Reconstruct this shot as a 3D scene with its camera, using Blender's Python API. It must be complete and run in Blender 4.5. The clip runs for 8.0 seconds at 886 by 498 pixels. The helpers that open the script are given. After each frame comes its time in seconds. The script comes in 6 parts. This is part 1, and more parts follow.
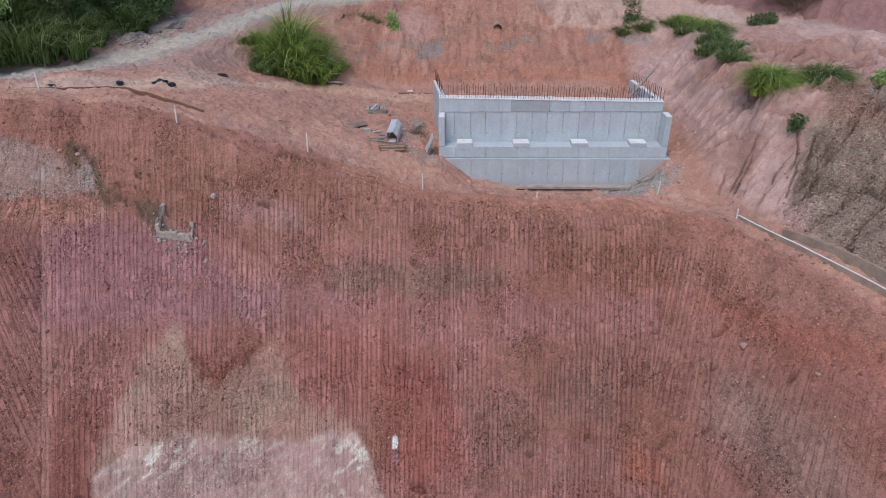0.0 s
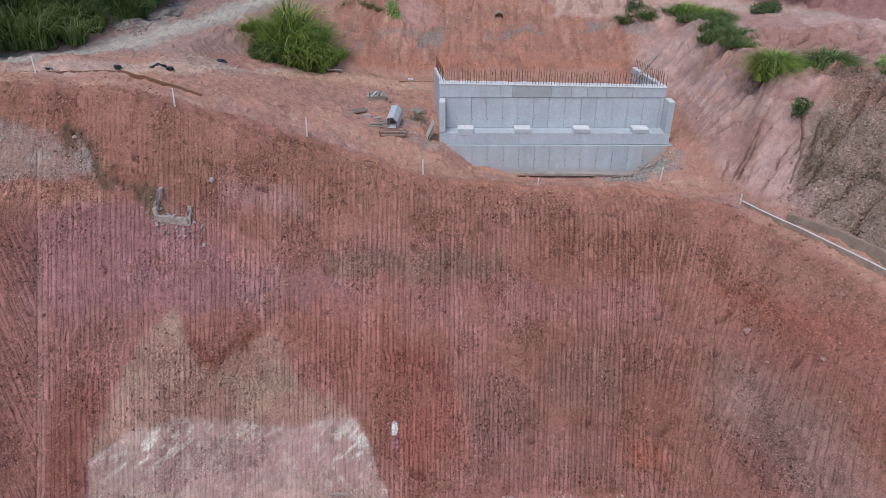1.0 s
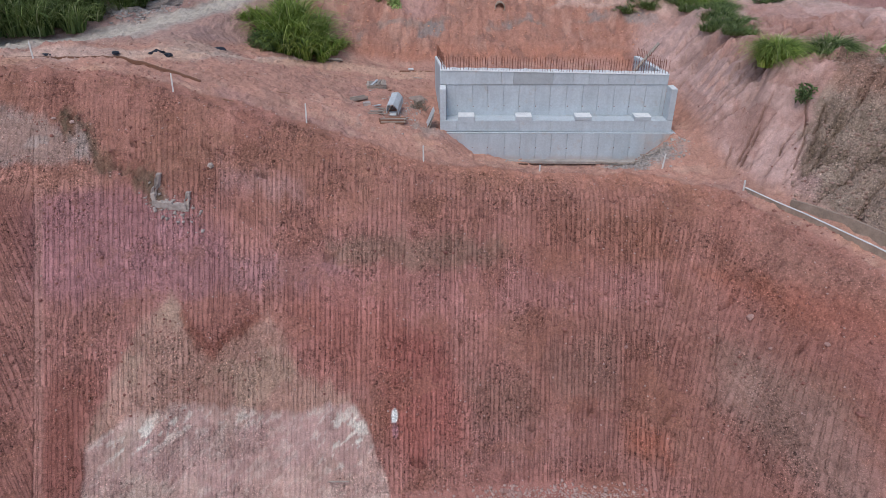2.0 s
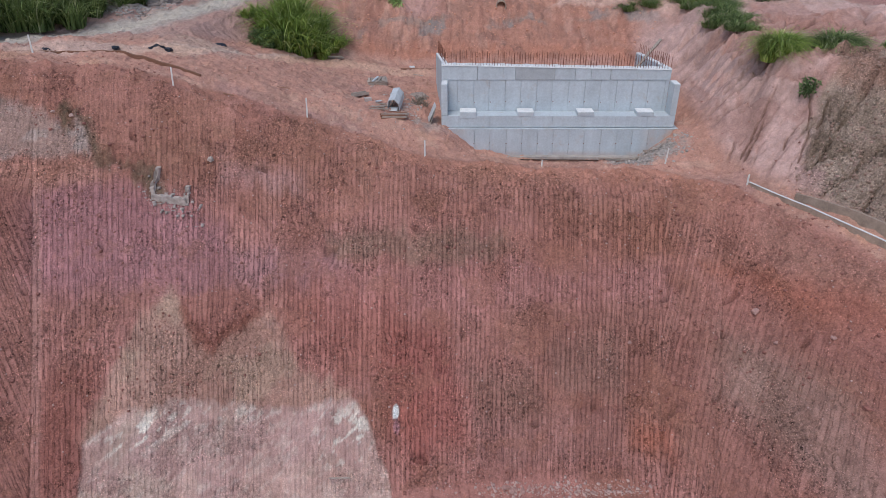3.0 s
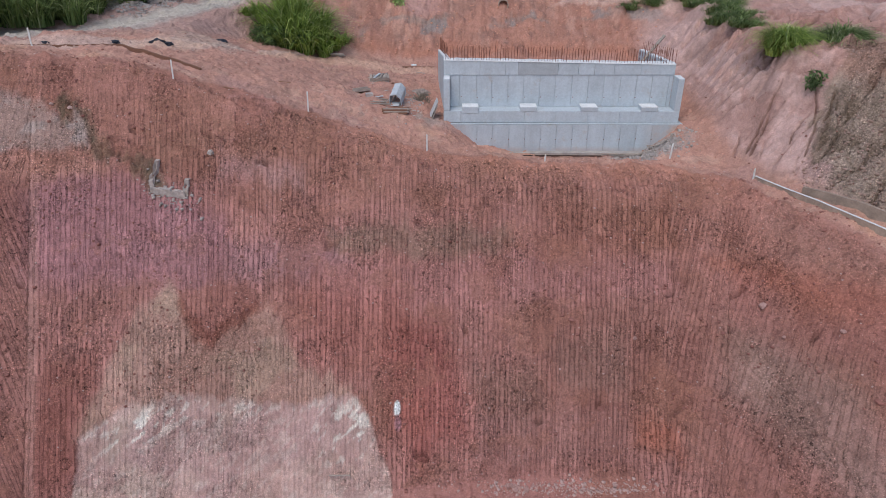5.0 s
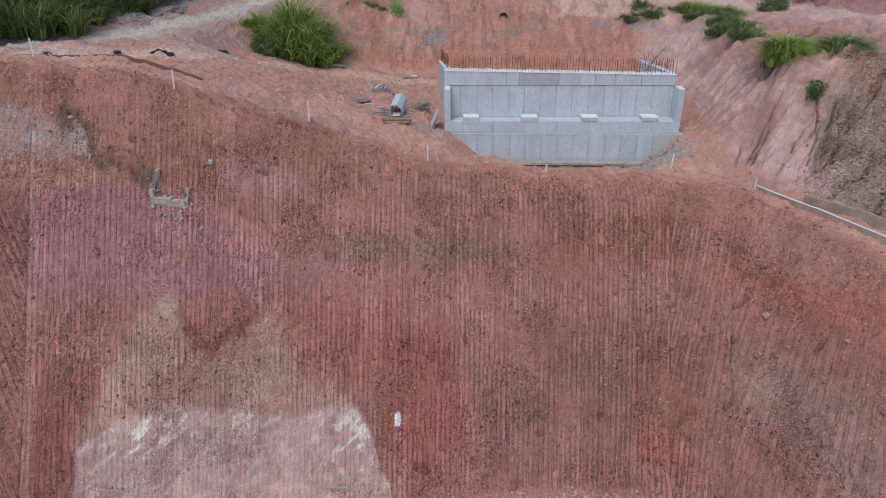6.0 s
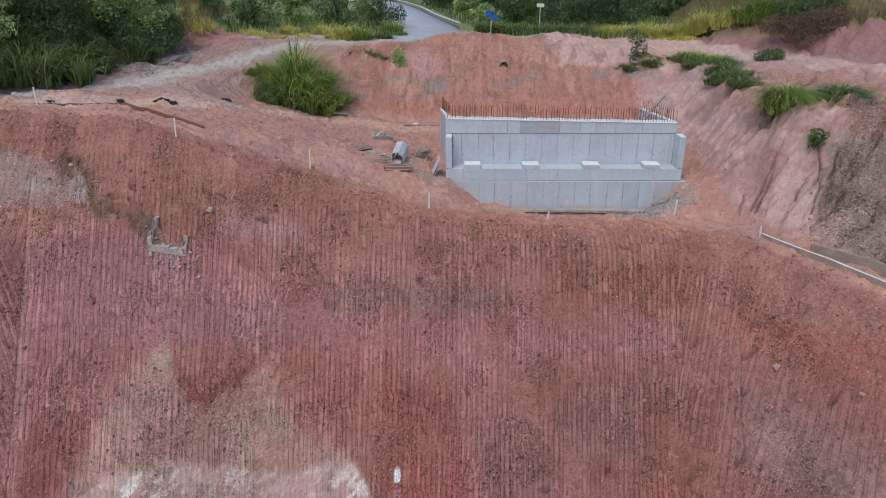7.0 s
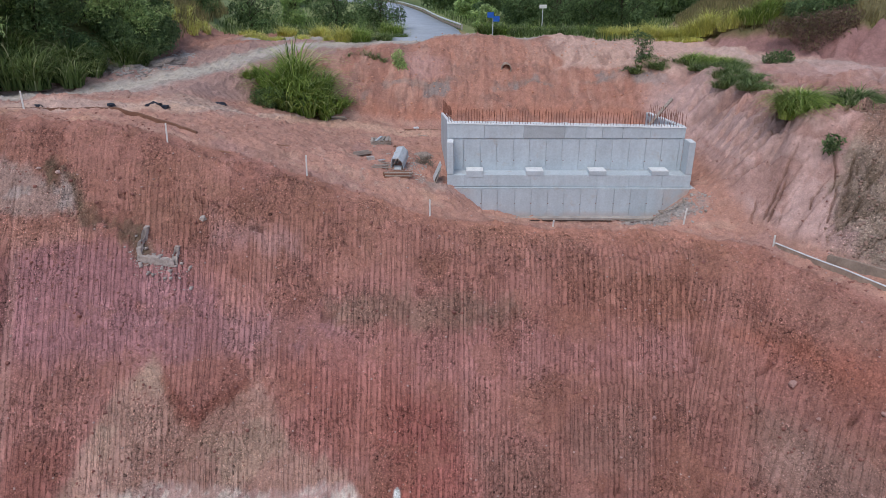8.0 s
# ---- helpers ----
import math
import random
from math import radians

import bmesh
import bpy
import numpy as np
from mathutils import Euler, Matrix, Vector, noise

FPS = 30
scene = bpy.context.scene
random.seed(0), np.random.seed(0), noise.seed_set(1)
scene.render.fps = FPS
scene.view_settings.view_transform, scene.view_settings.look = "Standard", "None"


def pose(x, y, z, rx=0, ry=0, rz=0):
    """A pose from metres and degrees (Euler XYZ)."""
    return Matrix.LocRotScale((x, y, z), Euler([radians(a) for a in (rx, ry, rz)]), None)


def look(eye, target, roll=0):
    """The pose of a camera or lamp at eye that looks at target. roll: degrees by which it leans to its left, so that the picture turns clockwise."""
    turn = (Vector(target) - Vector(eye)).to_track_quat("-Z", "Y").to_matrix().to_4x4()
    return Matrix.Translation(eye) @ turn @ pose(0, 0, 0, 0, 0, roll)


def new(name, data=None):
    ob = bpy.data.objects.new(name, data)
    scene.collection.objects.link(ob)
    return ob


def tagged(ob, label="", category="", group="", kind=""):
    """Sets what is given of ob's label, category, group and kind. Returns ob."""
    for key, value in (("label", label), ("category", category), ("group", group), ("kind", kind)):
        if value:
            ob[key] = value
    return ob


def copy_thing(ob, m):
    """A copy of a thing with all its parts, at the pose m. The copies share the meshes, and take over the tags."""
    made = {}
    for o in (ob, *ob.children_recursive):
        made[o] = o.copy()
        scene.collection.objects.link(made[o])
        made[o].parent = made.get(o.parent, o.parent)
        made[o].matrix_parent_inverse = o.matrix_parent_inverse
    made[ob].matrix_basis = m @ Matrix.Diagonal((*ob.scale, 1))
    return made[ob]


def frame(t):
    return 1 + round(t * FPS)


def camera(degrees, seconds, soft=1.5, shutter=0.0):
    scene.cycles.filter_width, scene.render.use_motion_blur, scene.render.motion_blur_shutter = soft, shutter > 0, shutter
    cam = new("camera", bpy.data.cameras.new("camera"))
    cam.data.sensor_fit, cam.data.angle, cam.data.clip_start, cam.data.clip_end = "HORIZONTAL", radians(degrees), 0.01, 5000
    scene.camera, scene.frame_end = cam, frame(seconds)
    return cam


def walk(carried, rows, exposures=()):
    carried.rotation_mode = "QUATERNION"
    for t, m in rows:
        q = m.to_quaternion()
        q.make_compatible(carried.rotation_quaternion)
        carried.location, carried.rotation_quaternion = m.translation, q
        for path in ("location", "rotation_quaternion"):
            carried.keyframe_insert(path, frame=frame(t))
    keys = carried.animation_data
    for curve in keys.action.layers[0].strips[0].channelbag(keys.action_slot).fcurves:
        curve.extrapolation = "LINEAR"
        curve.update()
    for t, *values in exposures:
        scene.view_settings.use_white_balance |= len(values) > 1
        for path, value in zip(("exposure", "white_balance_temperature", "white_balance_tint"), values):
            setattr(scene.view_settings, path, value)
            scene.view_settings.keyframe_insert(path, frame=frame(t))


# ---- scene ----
cam = camera(69.7, 8.0, 0.8)
PATH = [
    (0, (-5.35, -35.615, 15.367), (-5.389, -33.872, 14.387), 0.0),
    (0.5, (-5.352, -35.637, 15.002), (-5.391, -33.894, 14.021), 0.0),
    (1, (-5.356, -35.666, 14.621), (-5.396, -33.925, 13.637), 0.1),
    (1.5, (-5.36, -35.715, 14.264), (-5.401, -33.974, 13.28), 0.1),
    (2, (-5.345, -35.751, 13.919), (-5.387, -34.011, 12.934), 0.1),
    (3.5, (-5.447, -35.794, 13.108), (-5.49, -34.038, 12.151), 0.1),
    (4, (-5.441, -35.772, 12.939), (-5.487, -34.012, 11.991), 0.1),
    (4.5, (-5.453, -35.767, 12.702), (-5.499, -34.006, 11.754), 0.1),
    (5.8, (-5.527, -35.71, 12.36), (-5.573, -33.9442, 11.4206), 0.1),
    (6, (-5.535, -35.694, 12.331), (-5.581, -33.914, 11.419), 0.1),
    (6.5, (-5.54, -35.53, 12.338), (-5.589, -33.713, 11.503), 0.1),
    (7, (-5.58, -35.194, 12.325), (-5.63, -33.356, 11.538), 0.1),
    (7.5, (-5.623, -34.66, 12.308), (-5.674, -32.822, 11.522), 0.1),
    (8, (-5.669, -33.971, 12.264), (-5.72, -32.131, 11.48), 0.1),
]
walk(cam, [(t, look(eye, target, roll)) for t, eye, target, roll in PATH])

# ---- light: a bright overcast sky with a weak, wide sun behind the cloud ----
scene.view_settings.exposure = 0.34
world = bpy.data.worlds.new("overcast_sky")
scene.world = world
world.use_nodes = True
wn, wl = world.node_tree.nodes, world.node_tree.links
sky = wn.new("ShaderNodeTexSky")
sky.sky_type, sky.sun_disc = "NISHITA", False
sky.sun_elevation, sky.sun_rotation = radians(58), radians(200)
sky.air_density, sky.dust_density, sky.ozone_density = 1.0, 1.5, 1.5
wl.new(sky.outputs[0], wn["Background"].inputs[0])
wn["Background"].inputs[1].default_value = 0.13
sun_data = bpy.data.lights.new("sun", "SUN")
sun_data.energy, sun_data.angle, sun_data.color = 1.1, radians(25), (0.98, 0.99, 1.0)
sun = new("sun", sun_data)
sun.matrix_world = look((-20, -34, 80), (0, 0, 0))


# ---- small tools ----
def lin(r, g, b):
    """Linear colour from an everyday 0 to 255 colour."""
    return tuple(((c / 255 + 0.055) / 1.055) ** 2.4 if c > 10 else c / 255 / 12.92 for c in (r, g, b))


def part(name, bm, material, parent=None, label="", smooth=False):
    """Links a bmesh as one mesh object under a thing or a part."""
    me = bpy.data.meshes.new(name)
    if smooth:
        for f in bm.faces:
            f.smooth = True
    bm.to_mesh(me)
    bm.free()
    me.materials.append(material)
    ob = new(name, me)
    if parent:
        ob.parent = parent
    if label:
        tagged(ob, label)
    return ob


def box(bm, x0, y0, z0, x1, y1, z1, bevel=0.0):
    """A bevelled box, added to bm."""
    made = bmesh.ops.create_cube(bm, size=1.0)
    for v in made["verts"]:
        v.co = Vector((x0 + (v.co.x + 0.5) * (x1 - x0), y0 + (v.co.y + 0.5) * (y1 - y0), z0 + (v.co.z + 0.5) * (z1 - z0)))
    if bevel:
        edges = list({e for v in made["verts"] for e in v.link_edges})
        bmesh.ops.bevel(bm, geom=edges, offset=bevel, segments=1, affect="EDGES")
    return bm


def tube(bm, points, radius, sides=6, taper=1.0):
    """A round bar along points, added to bm."""
    rings = []
    n = len(points)
    for i, p in enumerate(points):
        a, b = Vector(points[max(i - 1, 0)]), Vector(points[min(i + 1, n - 1)])
        q = (b - a).to_track_quat("Z", "Y")
        r = radius * (1 + (taper - 1) * i / max(n - 1, 1))
        rings.append([bm.verts.new(Vector(p) + q @ Vector((r * math.cos(k * math.tau / sides), r * math.sin(k * math.tau / sides), 0))) for k in range(sides)])
    for a, b in zip(rings, rings[1:]):
        for k in range(sides):
            bm.faces.new((a[k], a[(k + 1) % sides], b[(k + 1) % sides], b[k]))
    bm.faces.new(rings[0][::-1])
    bm.faces.new(rings[-1])
    return bm


def empty(name, x=0, y=0, z=0, rz=0.0):
    ob = new(name)
    ob.empty_display_size = 0.2
    ob.matrix_world = pose(x, y, z, 0, 0, rz)
    return ob


# ---- materials ----
def material(name, rough=0.9):
    m = bpy.data.materials.new(name)
    m.use_nodes = True
    n, l = m.node_tree.nodes, m.node_tree.links
    b = n["Principled BSDF"]
    b.inputs["Roughness"].default_value = rough
    b.inputs["Specular IOR Level"].default_value = 0.25
    return m, n, l, b


def bump(n, l, b, scale, strength, distance, detail=6.0, coords="Object", stretch=None):
    co = n.new("ShaderNodeTexCoord")
    t = n.new("ShaderNodeTexNoise")
    t.inputs["Scale"].default_value, t.inputs["Detail"].default_value = scale, detail
    if stretch:
        mp = n.new("ShaderNodeMapping")
        mp.inputs["Scale"].default_value = stretch
        l.new(co.outputs[coords], mp.inputs[0])
        l.new(mp.outputs[0], t.inputs["Vector"])
    else:
        l.new(co.outputs[coords], t.inputs["Vector"])
    bp = n.new("ShaderNodeBump")
    bp.inputs["Strength"].default_value, bp.inputs["Distance"].default_value = strength, distance
    l.new(t.outputs[0], bp.inputs["Height"])
    old = b.inputs["Normal"].links
    if old:
        l.new(old[0].from_socket, bp.inputs["Normal"])
    l.new(bp.outputs[0], b.inputs["Normal"])
    return t


def mottle(n, l, base, scale, low, high, detail=8.0, stretch=None):
    """The colour socket base times a noise that runs from low to high."""
    co = n.new("ShaderNodeTexCoord")
    t = n.new("ShaderNodeTexNoise")
    t.inputs["Scale"].default_value, t.inputs["Detail"].default_value, t.inputs["Roughness"].default_value = scale, detail, 0.65
    if stretch:
        mp = n.new("ShaderNodeMapping")
        mp.inputs["Scale"].default_value = stretch
        l.new(co.outputs["Object"], mp.inputs[0])
        l.new(mp.outputs[0], t.inputs["Vector"])
    else:
        l.new(co.outputs["Object"], t.inputs["Vector"])
    r = n.new("ShaderNodeMapRange")
    r.inputs["From Min"].default_value, r.inputs["From Max"].default_value = 0.3, 0.7
    r.inputs["To Min"].default_value, r.inputs["To Max"].default_value = low, high
    l.new(t.outputs[0], r.inputs["Value"])
    mx = n.new("ShaderNodeMix")
    mx.data_type, mx.blend_type = "RGBA", "MULTIPLY"
    mx.inputs["Factor"].default_value = 1.0
    l.new(base, mx.inputs[6])
    l.new(r.outputs[0], mx.inputs[7])
    return mx.outputs[2]


def plain(name, colour, rough=0.85, low=0.75, high=1.2, scale=3.0, bump_scale=30.0, bump_depth=0.004, metal=0.0, stretch=None, vary=0.0):
    m, n, l, b = material(name, rough)
    b.inputs["Metallic"].default_value = metal
    rgb = n.new("ShaderNodeRGB")
    rgb.outputs[0].default_value = (*colour, 1)
    out = mottle(n, l, rgb.outputs[0], scale, low, high, stretch=stretch)
    out = mottle(n, l, out, scale * 9, 0.88, 1.1)
    if vary:
        info = n.new("ShaderNodeObjectInfo")
        r = n.new("ShaderNodeMapRange")
        r.inputs["To Min"].default_value, r.inputs["To Max"].default_value = 1 - vary, 1 + vary
        l.new(info.outputs["Random"], r.inputs["Value"])
        mx = n.new("ShaderNodeMix")
        mx.data_type, mx.blend_type = "RGBA", "MULTIPLY"
        mx.inputs["Factor"].default_value = 1.0
        l.new(out, mx.inputs[6])
        l.new(r.outputs[0], mx.inputs[7])
        out = mx.outputs[2]
    l.new(out, b.inputs["Base Color"])
    if bump_depth:
        bump(n, l, b, bump_scale, 0.8, bump_depth)
    return m


def leaves(name, dark, light, tip=None, rough=0.6):
    """Foliage: each leaf takes its own tint between dark and light."""
    m, n, l, b = material(name, rough)
    g = n.new("ShaderNodeNewGeometry")
    ramp = n.new("ShaderNodeValToRGB")
    ramp.color_ramp.elements[0].color, ramp.color_ramp.elements[1].color = (*dark, 1), (*light, 1)
    if tip:
        e = ramp.color_ramp.elements.new(0.86)
        e.color = (*light, 1)
        ramp.color_ramp.elements[2].color = (*tip, 1)
    l.new(g.outputs["Random Per Island"], ramp.inputs[0])
    # clump-sized noise puts lit and dark tones into the leaf colour
    out = mottle(n, l, ramp.outputs[0], 0.55, 0.6, 1.45)
    l.new(out, b.inputs["Base Color"])
    tr = n.new("ShaderNodeBsdfTranslucent")
    l.new(out, tr.inputs[0])
    mx = n.new("ShaderNodeMixShader")
    mx.inputs[0].default_value = 0.4
    l.new(b.outputs[0], mx.inputs[1])
    l.new(tr.outputs[0], mx.inputs[2])
    l.new(mx.outputs[0], n["Material Output"].inputs[0])
    return m


def node_math(n, l, op, a, b=None):
    m = n.new("ShaderNodeMath")
    m.operation = op
    for k, v in enumerate((a, b)):
        if v is None:
            continue
        if isinstance(v, (int, float)):
            m.inputs[k].default_value = v
        else:
            l.new(v, m.inputs[k])
    return m.outputs[0]


def ramp01(n, l, v, a, b, lo=0.0, hi=1.0):
    r = n.new("ShaderNodeMapRange")
    r.interpolation_type = "SMOOTHSTEP"
    for key, val in (("From Min", a), ("From Max", b), ("To Min", lo), ("To Max", hi)):
        r.inputs[key].default_value = val
    l.new(v, r.inputs["Value"])
    return r.outputs[0]


def grain(n, l, scale, detail=4.0, rough=0.6):
    co = n.new("ShaderNodeTexCoord")
    t = n.new("ShaderNodeTexNoise")
    t.inputs["Scale"].default_value, t.inputs["Detail"].default_value, t.inputs["Roughness"].default_value = scale, detail, rough
    l.new(co.outputs["Object"], t.inputs["Vector"])
    return t.outputs[0]


def soil_material():
    """Bare earth: zone colours, the run of the bucket teeth and the looseness lie on the mesh; flat tooth strips, crumbs and grain are added here."""
    m, n, l, b = material("bare_earth", 0.95)
    b.inputs["Specular IOR Level"].default_value = 0.12

    def attribute(name, socket):
        a = n.new("ShaderNodeAttribute")
        a.attribute_name = name
        return a.outputs[socket]

    def cells(scale, fade=1.0):
        co = n.new("ShaderNodeTexCoord")
        v = n.new("ShaderNodeTexVoronoi")
        v.inputs["Scale"].default_value, v.inputs["Randomness"].default_value = scale, fade
        l.new(co.outputs["Object"], v.inputs["Vector"])
        c = n.new("ShaderNodeSeparateColor")
        l.new(v.outputs["Color"], c.inputs[0])
        return v.outputs["Distance"], c.outputs[0], c.outputs[1]

    mul_ = lambda a, c: node_math(n, l, "MULTIPLY", a, c)
    add_ = lambda a, c: node_math(n, l, "ADD", a, c)
    sub_ = lambda a, c: node_math(n, l, "SUBTRACT", a, c)
    sep = n.new("ShaderNodeSeparateXYZ")
    l.new(attribute("teeth", "Vector"), sep.inputs[0])
    run, along, keep = sep.outputs
    loose = attribute("loose", "Fac")
    # flat strips cut by single teeth: each has its own width, tone, start and end
    wander = sub_(grain(n, l, 2.6, 4.0, 0.7), 0.5)
    t = add_(run, mul_(wander, 0.45))
    first = node_math(n, l, "FLOOR", t)
    w1 = n.new("ShaderNodeTexWhiteNoise")
    w1.noise_dimensions = "1D"
    l.new(first, w1.inputs["W"])
    cell = n.new("ShaderNodeCombineXYZ")
    l.new(first, cell.inputs[0])
    l.new(node_math(n, l, "FLOOR", node_math(n, l, "DIVIDE", add_(add_(along, mul_(w1.outputs["Value"], 2.6)), mul_(wander, 1.2)), 1.5)), cell.inputs[1])
    w2 = n.new("ShaderNodeTexWhiteNoise")
    w2.noise_dimensions = "2D"
    l.new(cell.outputs[0], w2.inputs["Vector"])
    c2 = n.new("ShaderNodeSeparateColor")
    l.new(w2.outputs["Color"], c2.inputs[0])
    r1, r2, r3 = c2.outputs
    rag = mul_(sub_(grain(n, l, 14.0, 3.0, 0.6), 0.5), 0.3)
    off = add_(node_math(n, l, "ABSOLUTE", sub_(node_math(n, l, "FRACT", t), 0.5)), rag)
    inner = sub_(add_(0.2, mul_(r1, 0.22)), off)
    strip = mul_(ramp01(n, l, inner, -0.03, 0.05), ramp01(n, l, r2, 0.12, 0.2))
    torn = ramp01(n, l, grain(n, l, 2.3, 6.0, 0.75), 0.44, 0.53)
    strip = mul_(mul_(strip, torn), keep)
    rim = mul_(mul_(ramp01(n, l, inner, -0.16, -0.06), ramp01(n, l, inner, 0.02, -0.03)), keep)
    # crumbs between the strips: clods of two sizes, each with its own tone
    d1, a1, b1 = cells(10.0)
    d2, a2, b2 = cells(26.0)
    lump = sub_(grain(n, l, 6.0, 6.0, 0.72), 0.5)
    bare = mul_(sub_(1.0, strip), loose)
    crumb = add_(mul_(sub_(a1, 0.5), 0.30), mul_(sub_(a2, 0.5), 0.48))
    # crevices between the larger clods: their shade is set in the colour
    crumb = sub_(crumb, mul_(ramp01(n, l, d1, 0.48, 0.78), 0.26))
    crumb = add_(crumb, mul_(lump, 1.0))
    crumb = add_(crumb, mul_(ramp01(n, l, b2, 0.95, 0.98), 0.95))
    crumb = sub_(crumb, mul_(ramp01(n, l, b1, 0.07, 0.03), 0.45))
    mul = add_(add_(1.04, mul_(bare, crumb)), mul_(strip, add_(0.03, mul_(sub_(r3, 0.5), 0.30))))
    # darker strip rims: shading of the groove walls put into the colour
    mul = sub_(mul, mul_(rim, 0.10))
    out = mottle(n, l, attribute("earth", "Color"), 0.45, 0.9, 1.1)
    out = mottle(n, l, out, 2.6, 0.82, 1.18)
    out = mottle(n, l, out, 18.0, 0.82, 1.18, 3.0)
    mx = n.new("ShaderNodeMix")
    mx.data_type, mx.blend_type = "RGBA", "MULTIPLY"
    mx.inputs["Factor"].default_value = 1.0
    l.new(out, mx.inputs[6])
    l.new(mul, mx.inputs[7])
    # freshly cut strips are a little pinker than the crumbs
    tint = n.new("ShaderNodeMix")
    tint.data_type, tint.blend_type = "RGBA", "MULTIPLY"
    l.new(mul_(strip, 0.6), tint.inputs["Factor"])
    l.new(mx.outputs[2], tint.inputs[6])
    tint.inputs[7].default_value = (1.0, 0.985, 1.01, 1)
    l.new(tint.outputs[2], b.inputs["Base Color"])
    bump(n, l, b, 2.5, 0.7, 0.10)
    h = add_(mul_(bare, add_(mul_(sub_(0.6, d1), 0.8), add_(mul_(sub_(0.6, d2), 0.35), mul_(lump, 1.6)))), add_(mul_(strip, 0.15), mul_(rim, -0.35)))
    bp = n.new("ShaderNodeBump")
    bp.inputs["Strength"].default_value, bp.inputs["Distance"].default_value = 1.0, 0.075
    l.new(h, bp.inputs["Height"])
    l.new(b.inputs["Normal"].links[0].from_socket, bp.inputs["Normal"])
    l.new(bp.outputs[0], b.inputs["Normal"])
    return m


EARTH = soil_material()


def concrete_material():
    """Board-formed concrete: pale bluish grey, blotched, with dribbles down the face."""
    m, n, l, b = material("formed_concrete", 0.85)
    rgb = n.new("ShaderNodeRGB")
    rgb.outputs[0].default_value = (*lin(190, 197, 201), 1)
    out = mottle(n, l, rgb.outputs[0], 0.9, 0.9, 1.07)
    out = mottle(n, l, out, 0.8, 0.92, 1.04, 5.0, (3.0, 3.0, 0.4))
    out = mottle(n, l, out, 9.0, 0.9, 1.08)
    info = n.new("ShaderNodeObjectInfo")
    tint = ramp01(n, l, info.outputs["Random"], 0.0, 1.0, 0.955, 1.03)
    mx = n.new("ShaderNodeMix")
    mx.data_type, mx.blend_type = "RGBA", "MULTIPLY"
    mx.inputs["Factor"].default_value = 1.0
    l.new(out, mx.inputs[6])
    l.new(tint, mx.inputs[7])
    dirt = n.new("ShaderNodeMix")
    dirt.data_type = "RGBA"
    l.new(node_math(n, l, "MULTIPLY", ramp01(n, l, grain(n, l, 1.1, 6.0, 0.7), 0.56, 0.72), 0.45), dirt.inputs["Factor"])
    l.new(mx.outputs[2], dirt.inputs[6])
    dirt.inputs[7].default_value = (*lin(176, 158, 144), 1)
    # earth washed over the ends of the footing and along its foot
    co = n.new("ShaderNodeTexCoord")
    at = n.new("ShaderNodeSeparateXYZ")
    l.new(co.outputs["Object"], at.inputs[0])
    ends = ramp01(n, l, node_math(n, l, "ABSOLUTE", at.outputs[0]), 4.6, 6.6)
    foot = ramp01(n, l, at.outputs[2], 0.5, 0.15)
    low = ramp01(n, l, at.outputs[2], 1.8, 1.6)
    amount = node_math(n, l, "MULTIPLY", node_math(n, l, "MAXIMUM", ends, node_math(n, l, "MULTIPLY", foot, 0.6)), low)
    amount = node_math(n, l, "MULTIPLY", amount, ramp01(n, l, grain(n, l, 0.9, 6.0, 0.7), 0.34, 0.58, 0.1, 0.85))
    wash = n.new("ShaderNodeMix")
    wash.data_type = "RGBA"
    l.new(amount, wash.inputs["Factor"])
    l.new(dirt.outputs[2], wash.inputs[6])
    wash.inputs[7].default_value = (*lin(188, 162, 146), 1)
    l.new(wash.outputs[2], b.inputs["Base Color"])
    bump(n, l, b, 40.0, 0.6, 0.002)
    return m


CONCRETE = concrete_material()
CONCRETE_DAMP = plain("damp_grey_concrete", lin(172, 176, 178), 0.85, 0.86, 1.08, 1.5, 40, 0.002)
CONCRETE_TOP = plain("pale_fresh_concrete", lin(222, 222, 220), 0.9, 0.85, 1.1, 2.0, 30, 0.006)
CONCRETE_OLD = plain("stained_concrete", lin(172, 164, 156), 0.9, 0.7, 1.2, 1.3, 25, 0.01)
RUST = plain("rusty_steel", lin(124, 78, 62), 0.8, 0.7, 1.3, 6, 60, 0.001, vary=0.15)
WHITE_PAINT = plain("white_paint", lin(228, 224, 218), 0.6, 0.85, 1.05, 4, 30, 0.001)
WOOD = plain("grey_weathered_wood", lin(168, 154, 142), 0.85, 0.65, 1.2, 3, 40, 0.003, stretch=(1, 8, 8), vary=0.2)
WOOD_BROWN = plain("brown_wet_wood", lin(134, 98, 80), 0.85, 0.7, 1.25, 3, 40, 0.003, stretch=(1, 8, 8), vary=0.15)
SHEET = plain("galvanised_sheet", lin(204, 206, 207), 0.5, 0.8, 1.1, 3, 20, 0.003, metal=0.2)
BLACK_PLASTIC = plain("black_plastic", lin(42, 44, 52), 0.5, 0.7, 1.4, 5, 12, 0.02)
ASPHALT = plain("grey_asphalt", lin(168, 172, 178), 0.85, 0.85, 1.12, 0.3, 60, 0.004)
BLUE_PAINT = plain("blue_sign_paint", lin(40, 90, 170), 0.5, 0.9, 1.1, 5, 30, 0.0)
STONE = plain("grey_rubble", lin(184, 172, 164), 0.9, 0.6, 1.25, 2.5, 12, 0.02, vary=0.15)
TWIG = plain("dry_grey_twigs", lin(128, 118, 104), 0.9, 0.8, 1.2, 4, 25, 0.0)
BARK = plain("dark_bark", lin(84, 70, 60), 0.95, 0.7, 1.3, 6, 25, 0.02)
CANE = leaves("cane_grass", lin(62, 82, 42), lin(142, 158, 98), lin(200, 198, 160))
